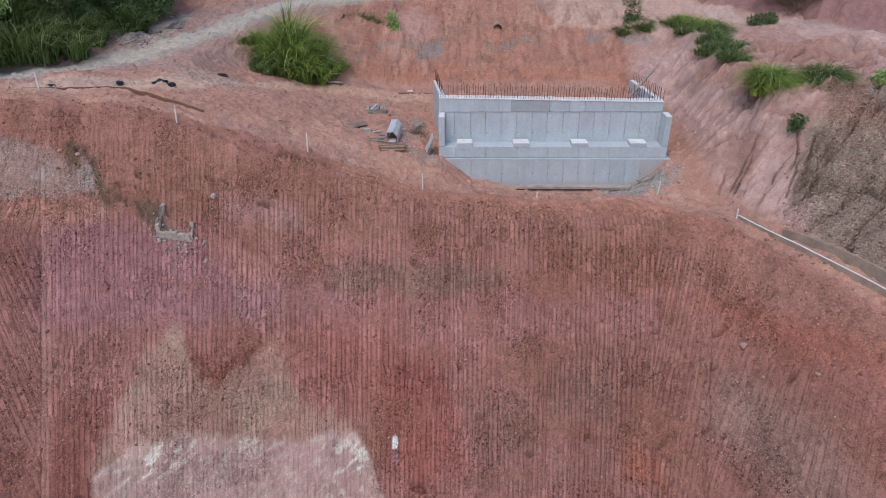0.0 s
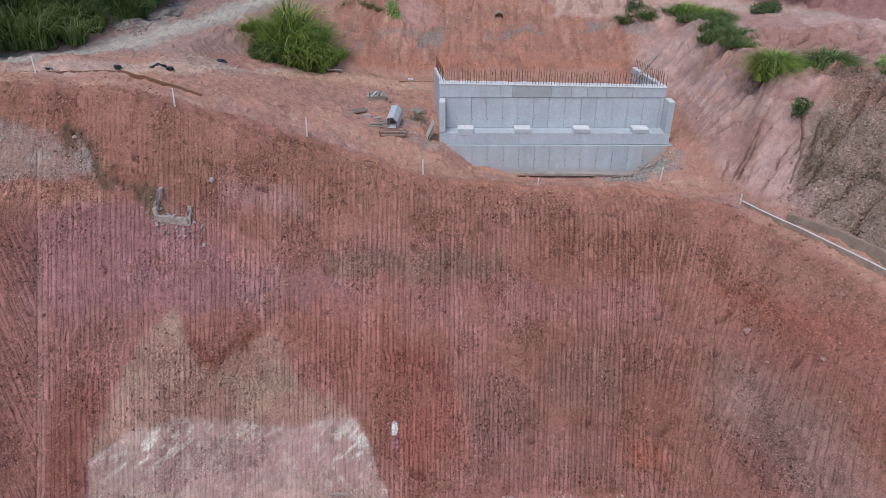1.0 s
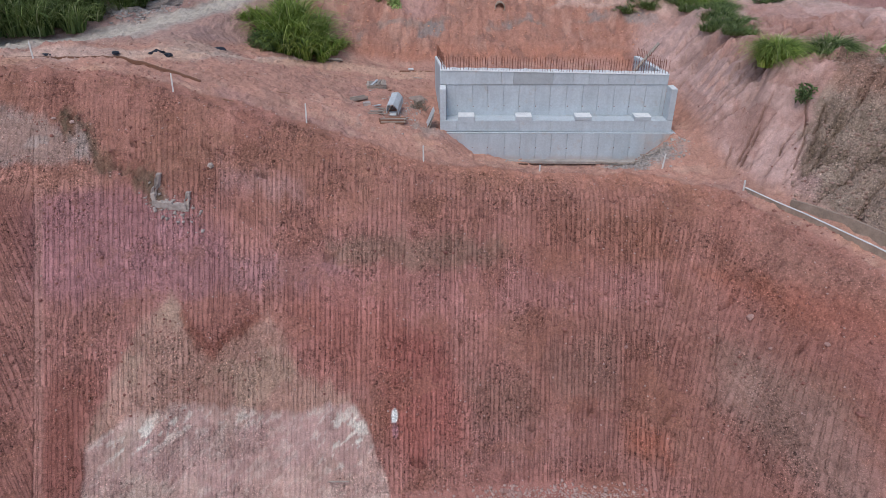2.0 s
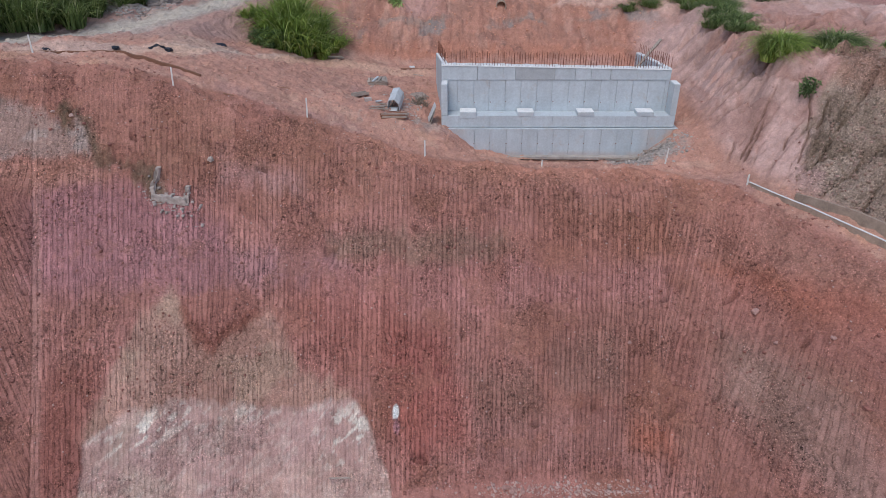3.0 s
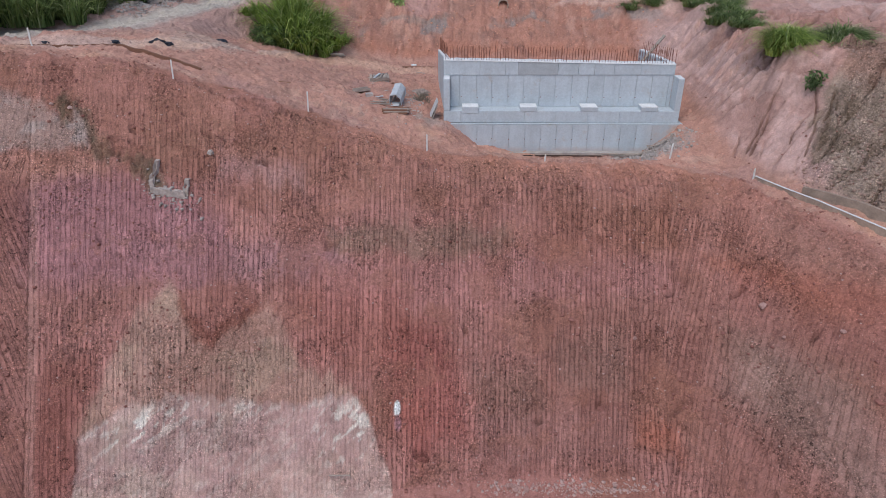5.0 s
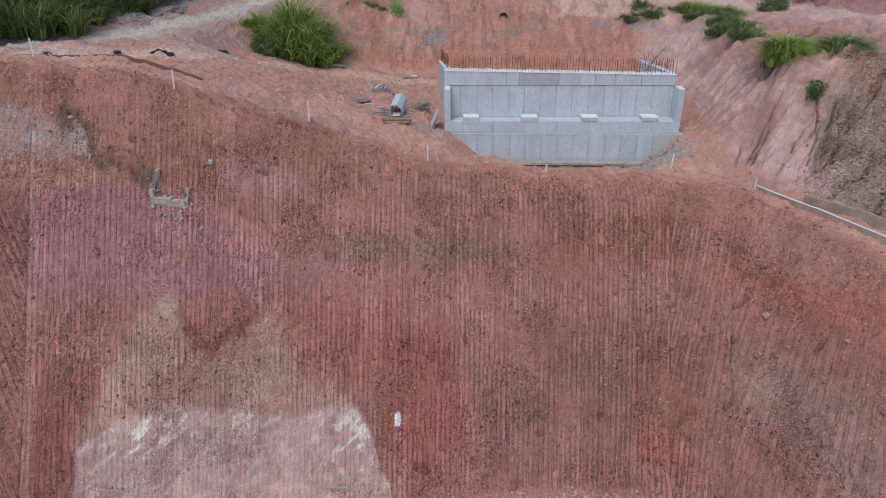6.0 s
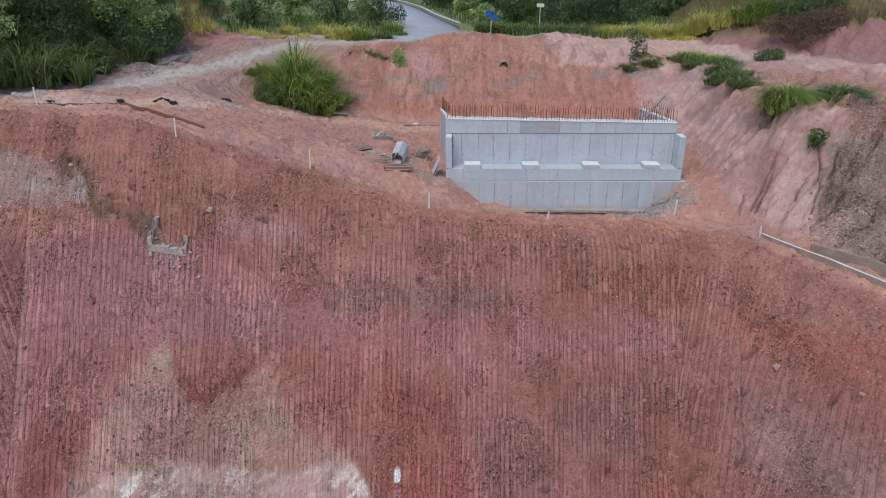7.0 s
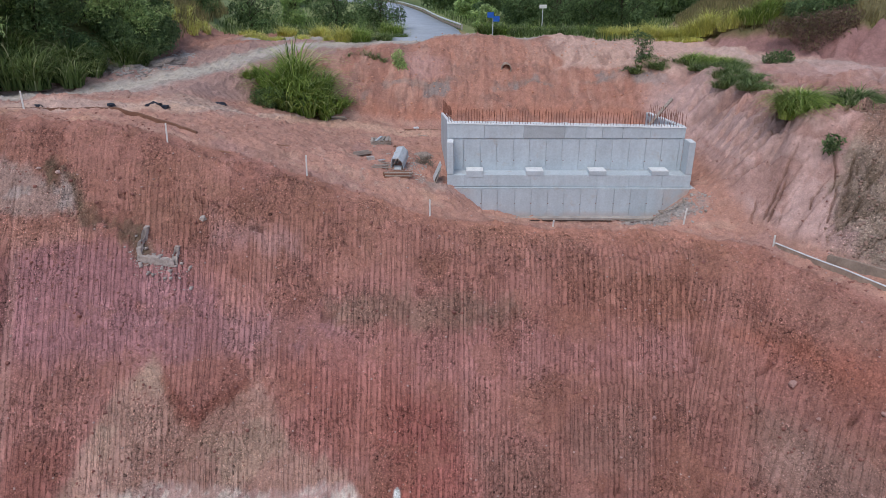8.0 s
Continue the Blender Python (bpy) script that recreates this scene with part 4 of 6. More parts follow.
def leaf_cloud(seed, blobs, count, size):
    """Many small leaves about some centres (x, y, z, rx, ry, rz): corners and faces."""
    r = np.random.RandomState(seed)
    blobs = np.array(blobs, float)
    vol = blobs[:, 3] * blobs[:, 4] * blobs[:, 5]
    pick = r.choice(len(blobs), count, p=vol / vol.sum())
    v = r.normal(size=(count, 3))
    v /= np.linalg.norm(v, axis=1)[:, None]
    rr = (0.45 + 0.62 * r.rand(count) ** 0.6)[:, None]
    c = blobs[pick, :3] + v * rr * blobs[pick, 3:] + r.normal(0, 0.15, (count, 3)) * blobs[pick, 3:]
    a = r.normal(size=(count, 3)) + v * 0.3
    a /= np.linalg.norm(a, axis=1)[:, None]
    b = np.cross(a, r.normal(size=(count, 3)) + np.array([0, 0, 0.6]))
    b /= np.maximum(np.linalg.norm(b, axis=1), 1e-6)[:, None]
    s = size * (0.6 + 0.8 * r.rand(count))[:, None]
    tip = np.array([0, 0, -0.35])
    verts = np.stack([c - a * s, c + b * s * 0.3, c + a * s * 1.25 + tip * s, c - b * s * 0.3], 1).reshape(-1, 3)
    return verts, np.arange(count * 4).reshape(-1, 4)


def grass_clump(name, label, x, y, tufts, mat, seed, height, radius, count, width=0.05, droop=0.55, out=0.5, group="", sink=0.1):
    """A clump of long grass: each tuft is a fan of arching blades."""
    z0 = ground(x, y)
    ob = empty(name, x, y, z0)
    for k, (tx, ty, sc) in enumerate(tufts):
        v, q = blades(seed * 31 + k, int(count * sc), radius * sc, height * sc, width, droop, out)
        v = v + np.array([tx, ty, ground(x + tx, y + ty) - z0 - sink])
        mesh_object("tuft", v, q, mat, ob)
    tagged(ob, label, "grass", group)
    return ob


def tree(name, label, x, y, height, spread, mat, seed, leaves_n=5000, leaf=0.16, group="", sink=0.15, low=0.25, skirt=True):
    """A tree: a tapered trunk with limbs and a ragged crown of small leaves."""
    r = random.Random(seed)
    z0 = ground(x, y) - sink
    ob = empty(name, x, y, z0)
    bm = bmesh.new()
    top = height * 0.62
    bend = [(r.uniform(-0.04, 0.04) * height, r.uniform(-0.04, 0.04) * height) for _ in range(3)]
    pts = [(0, 0, 0), (bend[0][0], bend[0][1], top * 0.35), (bend[1][0], bend[1][1], top * 0.7), (bend[2][0], bend[2][1], top)]
    tube(bm, pts, 0.028 * height, 8, 0.4)
    part("trunk", bm, BARK, ob)
    blobs = [(pts[3][0], pts[3][1], height * 0.8, spread * 0.35, spread * 0.35, height * 0.2), (0.1 * spread, -0.15 * spread, height * 0.2, spread * 0.4, spread * 0.35, height * 0.16), (-0.2 * spread, 0.0, height * 0.35, spread * 0.35, spread * 0.35, height * 0.2)]
    blobs = blobs if skirt else blobs[:1]
    for k in range(9):
        a = k * 2.4 + r.uniform(-0.4, 0.4)
        h0 = r.uniform(low, 0.8) * height * 0.75
        reach = spread * r.uniform(0.35, 0.62)
        end = (math.cos(a) * reach, math.sin(a) * reach, h0 + r.uniform(0.08, 0.25) * height)
        bm = bmesh.new()
        tube(bm, [(bend[1][0] * h0 / top, bend[1][1] * h0 / top, h0 * 0.8), (end[0] * 0.5, end[1] * 0.5, (h0 + end[2]) * 0.5 + 0.05), end], 0.010 * height, 5, 0.35)
        part("limb", bm, BARK, ob)
        blobs.append((*end, spread * r.uniform(0.17, 0.3), spread * r.uniform(0.17, 0.3), height * r.uniform(0.08, 0.15)))
    v, q = leaf_cloud(seed + 5, blobs, leaves_n, leaf)
    mesh_object("crown", v, q, mat, ob)
    tagged(ob, label, "tree", group)
    return ob


def shrub(name, label, x, y, blobs, mat, seed, count, leaf, group="", stems=4, sink=0.05):
    r = random.Random(seed)
    z0 = ground(x, y)
    ob = empty(name, x, y, z0)
    for k in range(stems):
        b = blobs[k % len(blobs)]
        bm = bmesh.new()
        tube(bm, [(r.uniform(-0.1, 0.1), r.uniform(-0.1, 0.1), -sink - 0.1), (b[0] * 0.6, b[1] * 0.6, b[2] * 0.5), (b[0], b[1], b[2] + b[5] * 0.4)], 0.025, 5, 0.4)
        part("stem", bm, BARK, ob)
    v, q = leaf_cloud(seed, blobs, count, leaf)
    mesh_object("foliage", v, q, mat, ob)
    tagged(ob, label, "shrub", group)
    return ob


# ---- the roads ----
def strip(name, P, half, lift, mat, label, base=None):
    """A flat ribbon of paving with thickness, along the line P."""
    D = np.gradient(P, axis=0)
    D /= np.linalg.norm(D, axis=1)[:, None]
    N = np.stack([-D[:, 1], D[:, 0]], 1)
    verts, quads = [], []
    for i, p in enumerate(P):
        z = base - 0.2 * float(step(28.5, 25.6, p[1]))
        for off, dz in ((-half - 0.3, -1.2), (-half, lift), (0, lift + 0.06), (half, lift), (half + 0.3, -1.2)):
            verts.append((p[0] + N[i, 0] * off, p[1] + N[i, 1] * off, z + dz))
    for i in range(len(P) - 1):
        for k in range(4):
            a = i * 5 + k
            quads.append((a, a + 5, a + 6, a + 1))
    return tagged(mesh_object(name, verts, quads, mat), label, "road", kind="structure")


road_line = curve([-8.6, -9.0, -9.6, -12.2, -16.4, -23, -36, -62], [25.6, 31, 41, 56, 82, 115, 150, 205], 50)
strip("road", road_line, 3.4, 0.06, ASPHALT, "grey asphalt road running off between trees", 7.0)


# ---- the bridge abutment ----
def slab_panel(name, x0, x1, y0, y1, z0, z1, mat, parent, bevel=0.012):
    return part(name, box(bmesh.new(), x0, y0, z0, x1, y1, z1, bevel), mat, parent)


def abutment():
    ob = empty("bridge_abutment", 0, 0, 0.0)
    ob.matrix_world = pose(0.127, 0.84, -0.105, 0, -0.46, 0)
    crossfall = lambda x: 0.10 - 0.0191 * (x + 6.35)
    # back wall core, then the cast panels on its face
    slab_panel("back_wall", -6.5, 6.5, 0.02, 0.55, 0.1, 4.8, CONCRETE, ob)
    slab_panel("bearing_seat", -6.5, 6.83, -0.93, 0.018, 1.76, 2.45, CONCRETE, ob)
    slab_panel("footing", -6.6, 7.08, -1.08, 0.5, 0.1, 1.72, CONCRETE, ob)
    blind = slab_panel("blinding_slab", -4.4, 5.6, -1.42, -1.0, -0.30, 0.13, CONCRETE_OLD, ob)
    tagged(blind, "thin stained concrete blinding layer under the footing")
    r = random.Random(3)

    def course(name, xs, y0, y1, z0, z1):
        for a, b in zip(xs, xs[1:]):
            j = r.uniform(-0.004, 0.004)
            o = slab_panel(name, a + 0.007, b - 0.007, y0 + j, y1, z0 + 0.006, z1 - 0.006, CONCRETE, ob, 0.006)
            if name == "upper_panel":
                if a == -2.3:
                    o.data.materials[0] = CONCRETE_DAMP
                for v in o.data.vertices:
                    v.co.z += crossfall(v.co.x) if v.co.z > 4.8 else 0.0

    pitch = lambda a, b, w, off: [a] + [v + r.uniform(-0.03, 0.03) for v in np.arange(a + off, b - 0.2, w)] + [b]
    course("upper_panel", [-6.5, -4.45, -3.0, -2.3, -0.05, 1.1, 2.0, 3.1, 4.6, 6.5], -0.07, 0.015, 4.27, 4.98)
    course("wall_panel", pitch(-6.13, 6.48, 0.91, 0.55), -0.035, 0.015, 2.455, 4.265)
    course("seat_panel", pitch(-6.5, 6.83, 1.8, 0.98), -0.965, -0.935, 1.775, 2.44)
    course("footing_panel", pitch(-6.6, 7.08, 0.91, 1.1), -1.12, -1.085, 0.12, 1.71)
    slab_panel("footing_ledge", -6.6, 7.08, -1.128, -0.9, 1.715, 1.745, CONCRETE, ob)
    # dark form-tie plugs on the joints
    bm = bmesh.new()
    tube(bm, [(0, -0.006, 0), (0, 0.012, 0)], 0.028, 8)
    plug = bpy.data.meshes.new("tie_plug")
    bm.to_mesh(plug)
    bm.free()
    plug.materials.append(RUST)
    for i in range(13):
        for z, y in ((3.0, -0.04), (0.85, -1.126)):
            o = new("tie_plug", plug)
            o.parent = ob
            o.matrix_local = pose(-5.5 + i * 0.91 + r.uniform(-0.04, 0.04), y, z + r.uniform(-0.03, 0.03))
    # rough fresh top of the upper wall
    bm = bmesh.new()
    n = 110
    rows = []
    for i in range(n + 1):
        x = -6.5 + 13.0 * i / n
        rows.append([bm.verts.new((x, yy, zz + crossfall(x) + (noise.noise((x * 3, yy * 3, 0)) * 0.035 if zz > 4.99 else 0))) for yy, zz in ((-0.10, 4.975), (-0.085, 5.03), (0.2, 5.06), (0.5, 5.03), (0.54, 4.975))])
    for p, q in zip(rows, rows[1:]):
        for k in range(4):
            bm.faces.new((p[k], q[k], q[k + 1], p[k + 1]))
    part("rough_top", bm, CONCRETE_TOP, ob, "pale uneven top of the concrete pour")
    # cheek walls at both ends of the seat
    for x0, x1, name in ((-6.5, -6.14, "cheek_wall"), (6.49, 6.83, "cheek_wall")):
        slab_panel(name, x0, x1, -0.96, 0.0, 2.46, 4.24, CONCRETE, ob, 0.02)
        top = slab_panel("cheek_cap", x0 + 0.015, x1 - 0.015, -0.945, -0.12, 4.235, 4.262, CONCRETE_TOP, ob, 0.008)
    # bearing pads
    for x, low in ((-4.98, 2.30), (-1.68, 2.42), (1.74, 2.44), (5.12, 2.44)):
        pad = slab_panel("bearing_pad", x - 0.47, x + 0.47, -0.985, -0.2, low, 2.655, CONCRETE, ob, 0.015)
        slab_panel("pad_mortar", x - 0.465, x + 0.465, -0.98, -0.205, 2.657, 2.68, CONCRETE_TOP, pad, 0.006)
    # wing walls: run back into the fill and fall towards their ends
    for side, x0, x1 in ((-1, -6.5, -7.05), (1, 6.5, 6.45)):
        bm = bmesh.new()
        th = 0.32
        xa, xb = (x0, x1) if side < 0 else (x0 - th, x1 - th)
        ring = [(xa, 0.56, 0.2), (xa, 0.56, 4.97 + crossfall(xa)), (xb, 6.6, 4.35), (xb, 6.6, 0.2)]
        va = [bm.verts.new(p) for p in ring]
        vb = [bm.verts.new((p[0] + th, p[1], p[2])) for p in ring]
        bm.faces.new(va[::-1]), bm.faces.new(vb)
        for k in range(4):
            bm.faces.new((va[k], va[(k + 1) % 4], vb[(k + 1) % 4], vb[k]))
        bmesh.ops.recalc_face_normals(bm, faces=bm.faces)
        part("wing_wall", bm, CONCRETE, ob)
        bm = bmesh.new()
        ring = [(xa + 0.01, 0.58, 4.972 + crossfall(xa)), (xa + 0.01, 0.58, 5.02 + crossfall(xa)), (xb + 0.01, 6.58, 4.40), (xb + 0.01, 6.58, 4.352)]
        va = [bm.verts.new(p) for p in ring]
        vb = [bm.verts.new((p[0] + th - 0.02, p[1], p[2])) for p in ring]
        bm.faces.new(va[::-1]), bm.faces.new(vb)
        for k in range(4):
            bm.faces.new((va[k], va[(k + 1) % 4], vb[(k + 1) % 4], vb[k]))
        bmesh.ops.recalc_face_normals(bm, faces=bm.faces)
        part("wing_top", bm, CONCRETE_TOP, ob)
    # starter bars: four bent shapes shared by all bars
    shapes = []
    for k in range(4):
        bm = bmesh.new()
        tube(bm, [(0, 0, -0.06), (r.uniform(-0.01, 0.01), 0, 0.35), (r.uniform(-0.015, 0.015), r.uniform(-0.015, 0.015), 0.74 + r.uniform(-0.05, 0.05))], 0.014, 5)
        me = bpy.data.meshes.new("rebar")
        bm.to_mesh(me)
        bm.free()
        me.materials.append(RUST)
        shapes.append(me)

    def bar(x, y, z, tall=1.0):
        z += crossfall(x)
        o = new("rebar", shapes[r.randrange(4)])
        o.parent = ob
        o.matrix_local = pose(x, y, z, r.uniform(-1.2, 1.2), r.uniform(-1.5, 1.5), r.uniform(0, 360)) @ Matrix.Diagonal((1, 1, tall * r.uniform(0.93, 1.06), 1))

    for i in range(84):
        bar(-6.42 + i * 12.84 / 83 + r.uniform(-0.025, 0.025), -0.02, 5.02)
    for i in range(42):
        bar(-6.35 + i * 12.7 / 41 + r.uniform(-0.03, 0.03), 0.42, 5.02)
    for i in range(16):
        t = i / 15
        bar(-6.34 - 0.55 * t, 0.7 + 5.7 * t, 4.97 - 0.6 * t, 1.05)
        bar(6.34 - 0.05 * t, 0.7 + 5.7 * t, 4.97 - 0.6 * t, 1.05)
    tagged(ob, "unfinished grey concrete bridge abutment with rusty starter bars", "abutment")
    return ob


abutment()


# ---- survey stakes along the crest ----
def stake(x, y, height, lean_x, lean_y, label):
    z = ground(x, y)
    bm = bmesh.new()
    w = 0.036
    rings = []
    for h, s in ((-0.25, 0.8), (0.0, 1.0), (height * 0.5, 1.0), (height - 0.02, 0.95), (height, 0.6)):
        rings.append([bm.verts.new((a * w * s, b * w * 0.7 * s, h)) for a, b in ((-1, -1), (1, -1), (1, 1), (-1, 1))])
    for p, q in zip(rings, rings[1:]):
        for k in range(4):
            bm.faces.new((p[k], p[(k + 1) % 4], q[(k + 1) % 4], q[k]))
    bm.faces.new(rings[-1])
    bm.faces.new(rings[0][::-1])
    ob = part("survey_stake", bm, WHITE_PAINT)
    ob.matrix_world = pose(x, y, z, lean_y, lean_x, 20)
    tagged(ob, label, "stake", "stakes along the crest")
    return ob


stake(-27.5, -2.6, 1.0, 2, 0, "white painted wooden stake beside the dirt road")
stake(-19.8, -4.1, 0.88, 3, 0, "white painted wooden stake on the slope crest")
stake(-13.4, -3.2, 1.15, 2, 0, "white painted wooden stake on the slope crest")
stake(-7.17, -3.8, 0.85, 0, 0, "thin white wooden stake below the concrete wall")
stake(-0.9, -3.5, 0.45, 3, 0, "short white stake before the concrete wall")
stake(5.85, -3.0, 0.95, 4, 0, "white stake leaning beside grey rubble")
stake(9.2, -5.75, 0.5, -3, 0, "short white stake at the gutter's end")


# ---- the concrete gutter on the shoulder ----
# wood as dark as the shaded gap below the blinding slab
WOOD_GAP_SHADE = plain("gap_shade_wood", lin(70, 54, 46), 0.85, 0.7, 1.25, 3, 40, 0.003, stretch=(1, 8, 8))
CONCRETE_BROWN = plain("earth_stained_concrete", lin(166, 146, 130), 0.92, 0.65, 1.2, 1.6, 25, 0.01)

CONCRETE_DUSTY = plain("dusty_broken_concrete", lin(190, 176, 166), 0.95, 0.6, 1.2, 4.0, 18, 0.03)


def gutter():
    line = curve([9.25, 10.0, 10.75, 11.75, 12.5, 13.9, 16.0], [-5.75, -7.6, -9.1, -10.75, -12.0, -15.0, -19.5], 40)
    ob = empty("drain_gutter", 9.25, -5.75, 0.0)

    def wall(name, P, off, th, top, depth, mat, label=""):
        D = np.gradient(P, axis=0)
        D /= np.linalg.norm(D, axis=1)[:, None]
        N = np.stack([-D[:, 1], D[:, 0]], 1)
        bm = bmesh.new()
        rings = []
        for p, nn in zip(P, N):
            a, b = p + nn * off, p + nn * (off + th)
            t = top(p)
            rings.append([bm.verts.new((a[0] - 9.25, a[1] + 5.75, t - depth)), bm.verts.new((a[0] - 9.25, a[1] + 5.75, t)), bm.verts.new((b[0] - 9.25, b[1] + 5.75, t)), bm.verts.new((b[0] - 9.25, b[1] + 5.75, t - depth))])
        for p, q in zip(rings, rings[1:]):
            for k in range(4):
                bm.faces.new((p[k], q[k], q[(k + 1) % 4], p[(k + 1) % 4]))
        bm.faces.new(rings[0]), bm.faces.new(rings[-1][::-1])
        bmesh.ops.recalc_face_normals(bm, faces=bm.faces)
        return part(name, bm, mat, ob, label)

    front = lambda p: np.interp(p[1], [-20, -12, -9, -5.7], [0.45, 0.74, 0.88, 0.74])
    wall("front_wall", line, 0.0, 0.10, front, 0.75, CONCRETE_BROWN)
    wall("white_edge", line, -0.008, 0.085, lambda p: front(p) + 0.035, 0.032, CONCRETE_TOP, "white painted top edge")
    inner = line[line[:, 1] < -7.7]
    wall("back_wall", inner, 0.5, 0.12, lambda p: front(p) + np.interp(p[1], [-10.5, -7.7], [0.5, 0.16]), 1.2, CONCRETE_BROWN)
    wall("channel_bed", inner, 0.10, 0.40, lambda p: front(p) - 0.30, 0.12, CONCRETE_OLD)
    tagged(ob, "stained concrete drain gutter with a white edge on the crest", "gutter")


gutter()


# ---- broken concrete on the cut slope ----
def broken_chute():
    x, y = -19.1, -8.2
    z = ground(x, y)
    ob = empty("broken_concrete_chute", x, y, z)
    r = random.Random(8)

    def lump(name, a, b, w, h):
        bm = bmesh.new()
        n = 13
        rings = []
        for i in range(n):
            p = Vector(a).lerp(Vector(b), i / (n - 1))
            s = 0.55 + 0.75 * r.random()
            rings.append([bm.verts.new(p + Vector((cx * w * s + r.uniform(-0.03, 0.03), cy * 0.12, cz * h * s + r.uniform(-0.03, 0.03)))) for cx, cy, cz in ((-1, -1, -1), (1, -1, -1), (1, -1, 1), (1, 1, 1), (-1, 1, 1), (-1, -1, 1))])
        for p, q in zip(rings, rings[1:]):
            for k in range(6):
                bm.faces.new((p[k], p[(k + 1) % 6], q[(k + 1) % 6], q[k]))
        bm.faces.new(rings[0][::-1]), bm.faces.new(rings[-1])
        bmesh.ops.recalc_face_normals(bm, faces=bm.faces)
        part(name, bm, CONCRETE_DUSTY, ob)

    g = lambda dx, dy: ground(x + dx, y + dy) - z
    lump("side_wall", (-0.62, 0.62, g(-0.62, 0.62) + 0.16), (-0.78, -0.12, g(-0.78, -0.12) + 0.14), 0.08, 0.16)
    lump("side_wall", (0.72, 0.32, g(0.72, 0.32) + 0.08), (0.68, -0.02, g(0.68, -0.02) + 0.08), 0.09, 0.12)
    lump("sill", (-0.75, -0.28, g(-0.75, -0.28) + 0.05), (0.66, -0.12, g(0.66, -0.12) + 0.08), 0.08, 0.15)
    tagged(ob, "broken grey concrete chute half buried in the slope", "concrete")


broken_chute()


# ---- timber, forms and rubbish on the bench ----
def plank(x, y, length, width, thick, rz, mat, label, ry=0.0, lift=0.0, name="plank", z=None, category="plank", group=""):
    bm = box(bmesh.new(), -length / 2, -width / 2, 0, length / 2, width / 2, thick, 0.006)
    ob = part(name, bm, mat)
    ob.matrix_world = pose(x, y, (ground(x, y) if z is None else z) + lift, 0, ry, rz)
    tagged(ob, label, category, group)
    return ob


def edging():
    """A long low board that follows the crest beside the road."""
    line = curve([-28.7, -27.9, -26.2, -24.5, -22.6, -21.0, -19.0], [-2.5, -2.2, -1.75, -1.65, -2.1, -2.39, -2.51], 44)
    bm = bmesh.new()
    rings = []
    for i, p in enumerate(line):
        z = 0.5 * ground(*p) + 0.5 * float(lie(p[0], p[1]))
        hgt = 0.05 + 0.10 * min(1, max(0, (i - 8) / 20))
        rings.append([bm.verts.new((p[0] - line[0, 0], p[1] - line[0, 1], zz)) for zz in (z - 0.25, z + hgt)] + [bm.verts.new((p[0] - line[0, 0] + 0.03, p[1] - line[0, 1] + 0.09, zz)) for zz in (z + hgt, z - 0.25)])
    for p, q in zip(rings, rings[1:]):
        for k in range(4):
            bm.faces.new((p[k], q[k], q[(k + 1) % 4], p[(k + 1) % 4]))
    bm.faces.new(rings[0]), bm.faces.new(rings[-1][::-1])
    bmesh.ops.recalc_face_normals(bm, faces=bm.faces)
    ob = part("edging_board", bm, WOOD_BROWN)
    ob.matrix_world = pose(line[0, 0], line[0, 1], 0)
    tagged(ob, "long brown wooden edging board bent along the crest", "board")


edging()


def form_box():
    """A bent sheet-metal form, open at the end, lying on planks."""
    x, y = -9.1, 0.55
    z = ground(x, y)
    ob = empty("steel_form", x, y, z + 0.16, -7)
    prof = [(-0.44, 0.02), (-0.42, 0.40), (-0.34, 0.80), (0.14, 0.90), (0.44, 0.52), (0.46, 0.02)]
    bm = bmesh.new()
    front = [bm.verts.new((a, -0.95, b)) for a, b in prof]
    back = [bm.verts.new((a, 0.95, b)) for a, b in prof]
    fi = [bm.verts.new((a * 0.94, -0.95, b * 0.95)) for a, b in prof]
    bi = [bm.verts.new((a * 0.94, 0.95, b * 0.95)) for a, b in prof]
    for k in range(5):
        bm.faces.new((front[k], front[k + 1], back[k + 1], back[k]))
        bm.faces.new((fi[k + 1], fi[k], bi[k], bi[k + 1]))
        bm.faces.new((front[k + 1], front[k], fi[k], fi[k + 1]))
        bm.faces.new((back[k], back[k + 1], bi[k + 1], bi[k]))
    bmesh.ops.recalc_face_normals(bm, faces=bm.faces)
    part("shell", bm, SHEET, ob)
    for yy in (-0.9, 0.0, 0.9):
        bm = bmesh.new()
        tube(bm, [(a * 1.02, yy, b * 1.02) for a, b in prof], 0.022, 5)
        part("rib", bm, SHEET, ob)
    for a in (-0.3, 0.3):
        part("runner", box(bmesh.new(), a - 0.05, -1.2, -0.12, a + 0.05, 1.1, -0.01, 0.006), WOOD, ob)
    ob.matrix_world = pose(x + 0.05, y, z + 0.24, 13, 0, -7) @ Matrix.Scale(0.76, 4)
    part("cross_beam", box(bmesh.new(), -0.75, -1.34, -0.10, 0.62, -1.2, 0.04, 0.006), WOOD_BROWN, ob)
    part("side_post", box(bmesh.new(), -0.72, -1.3, 0.04, -0.62, -1.2, 0.5, 0.006), WOOD, ob)
    part("loose_sheet", box(bmesh.new(), -0.3, -1.15, 0.06, 0.3, -0.55, 0.09, 0.004), SHEET, ob)
    tagged(ob, "bent grey sheet-metal form on timber runners", "form")


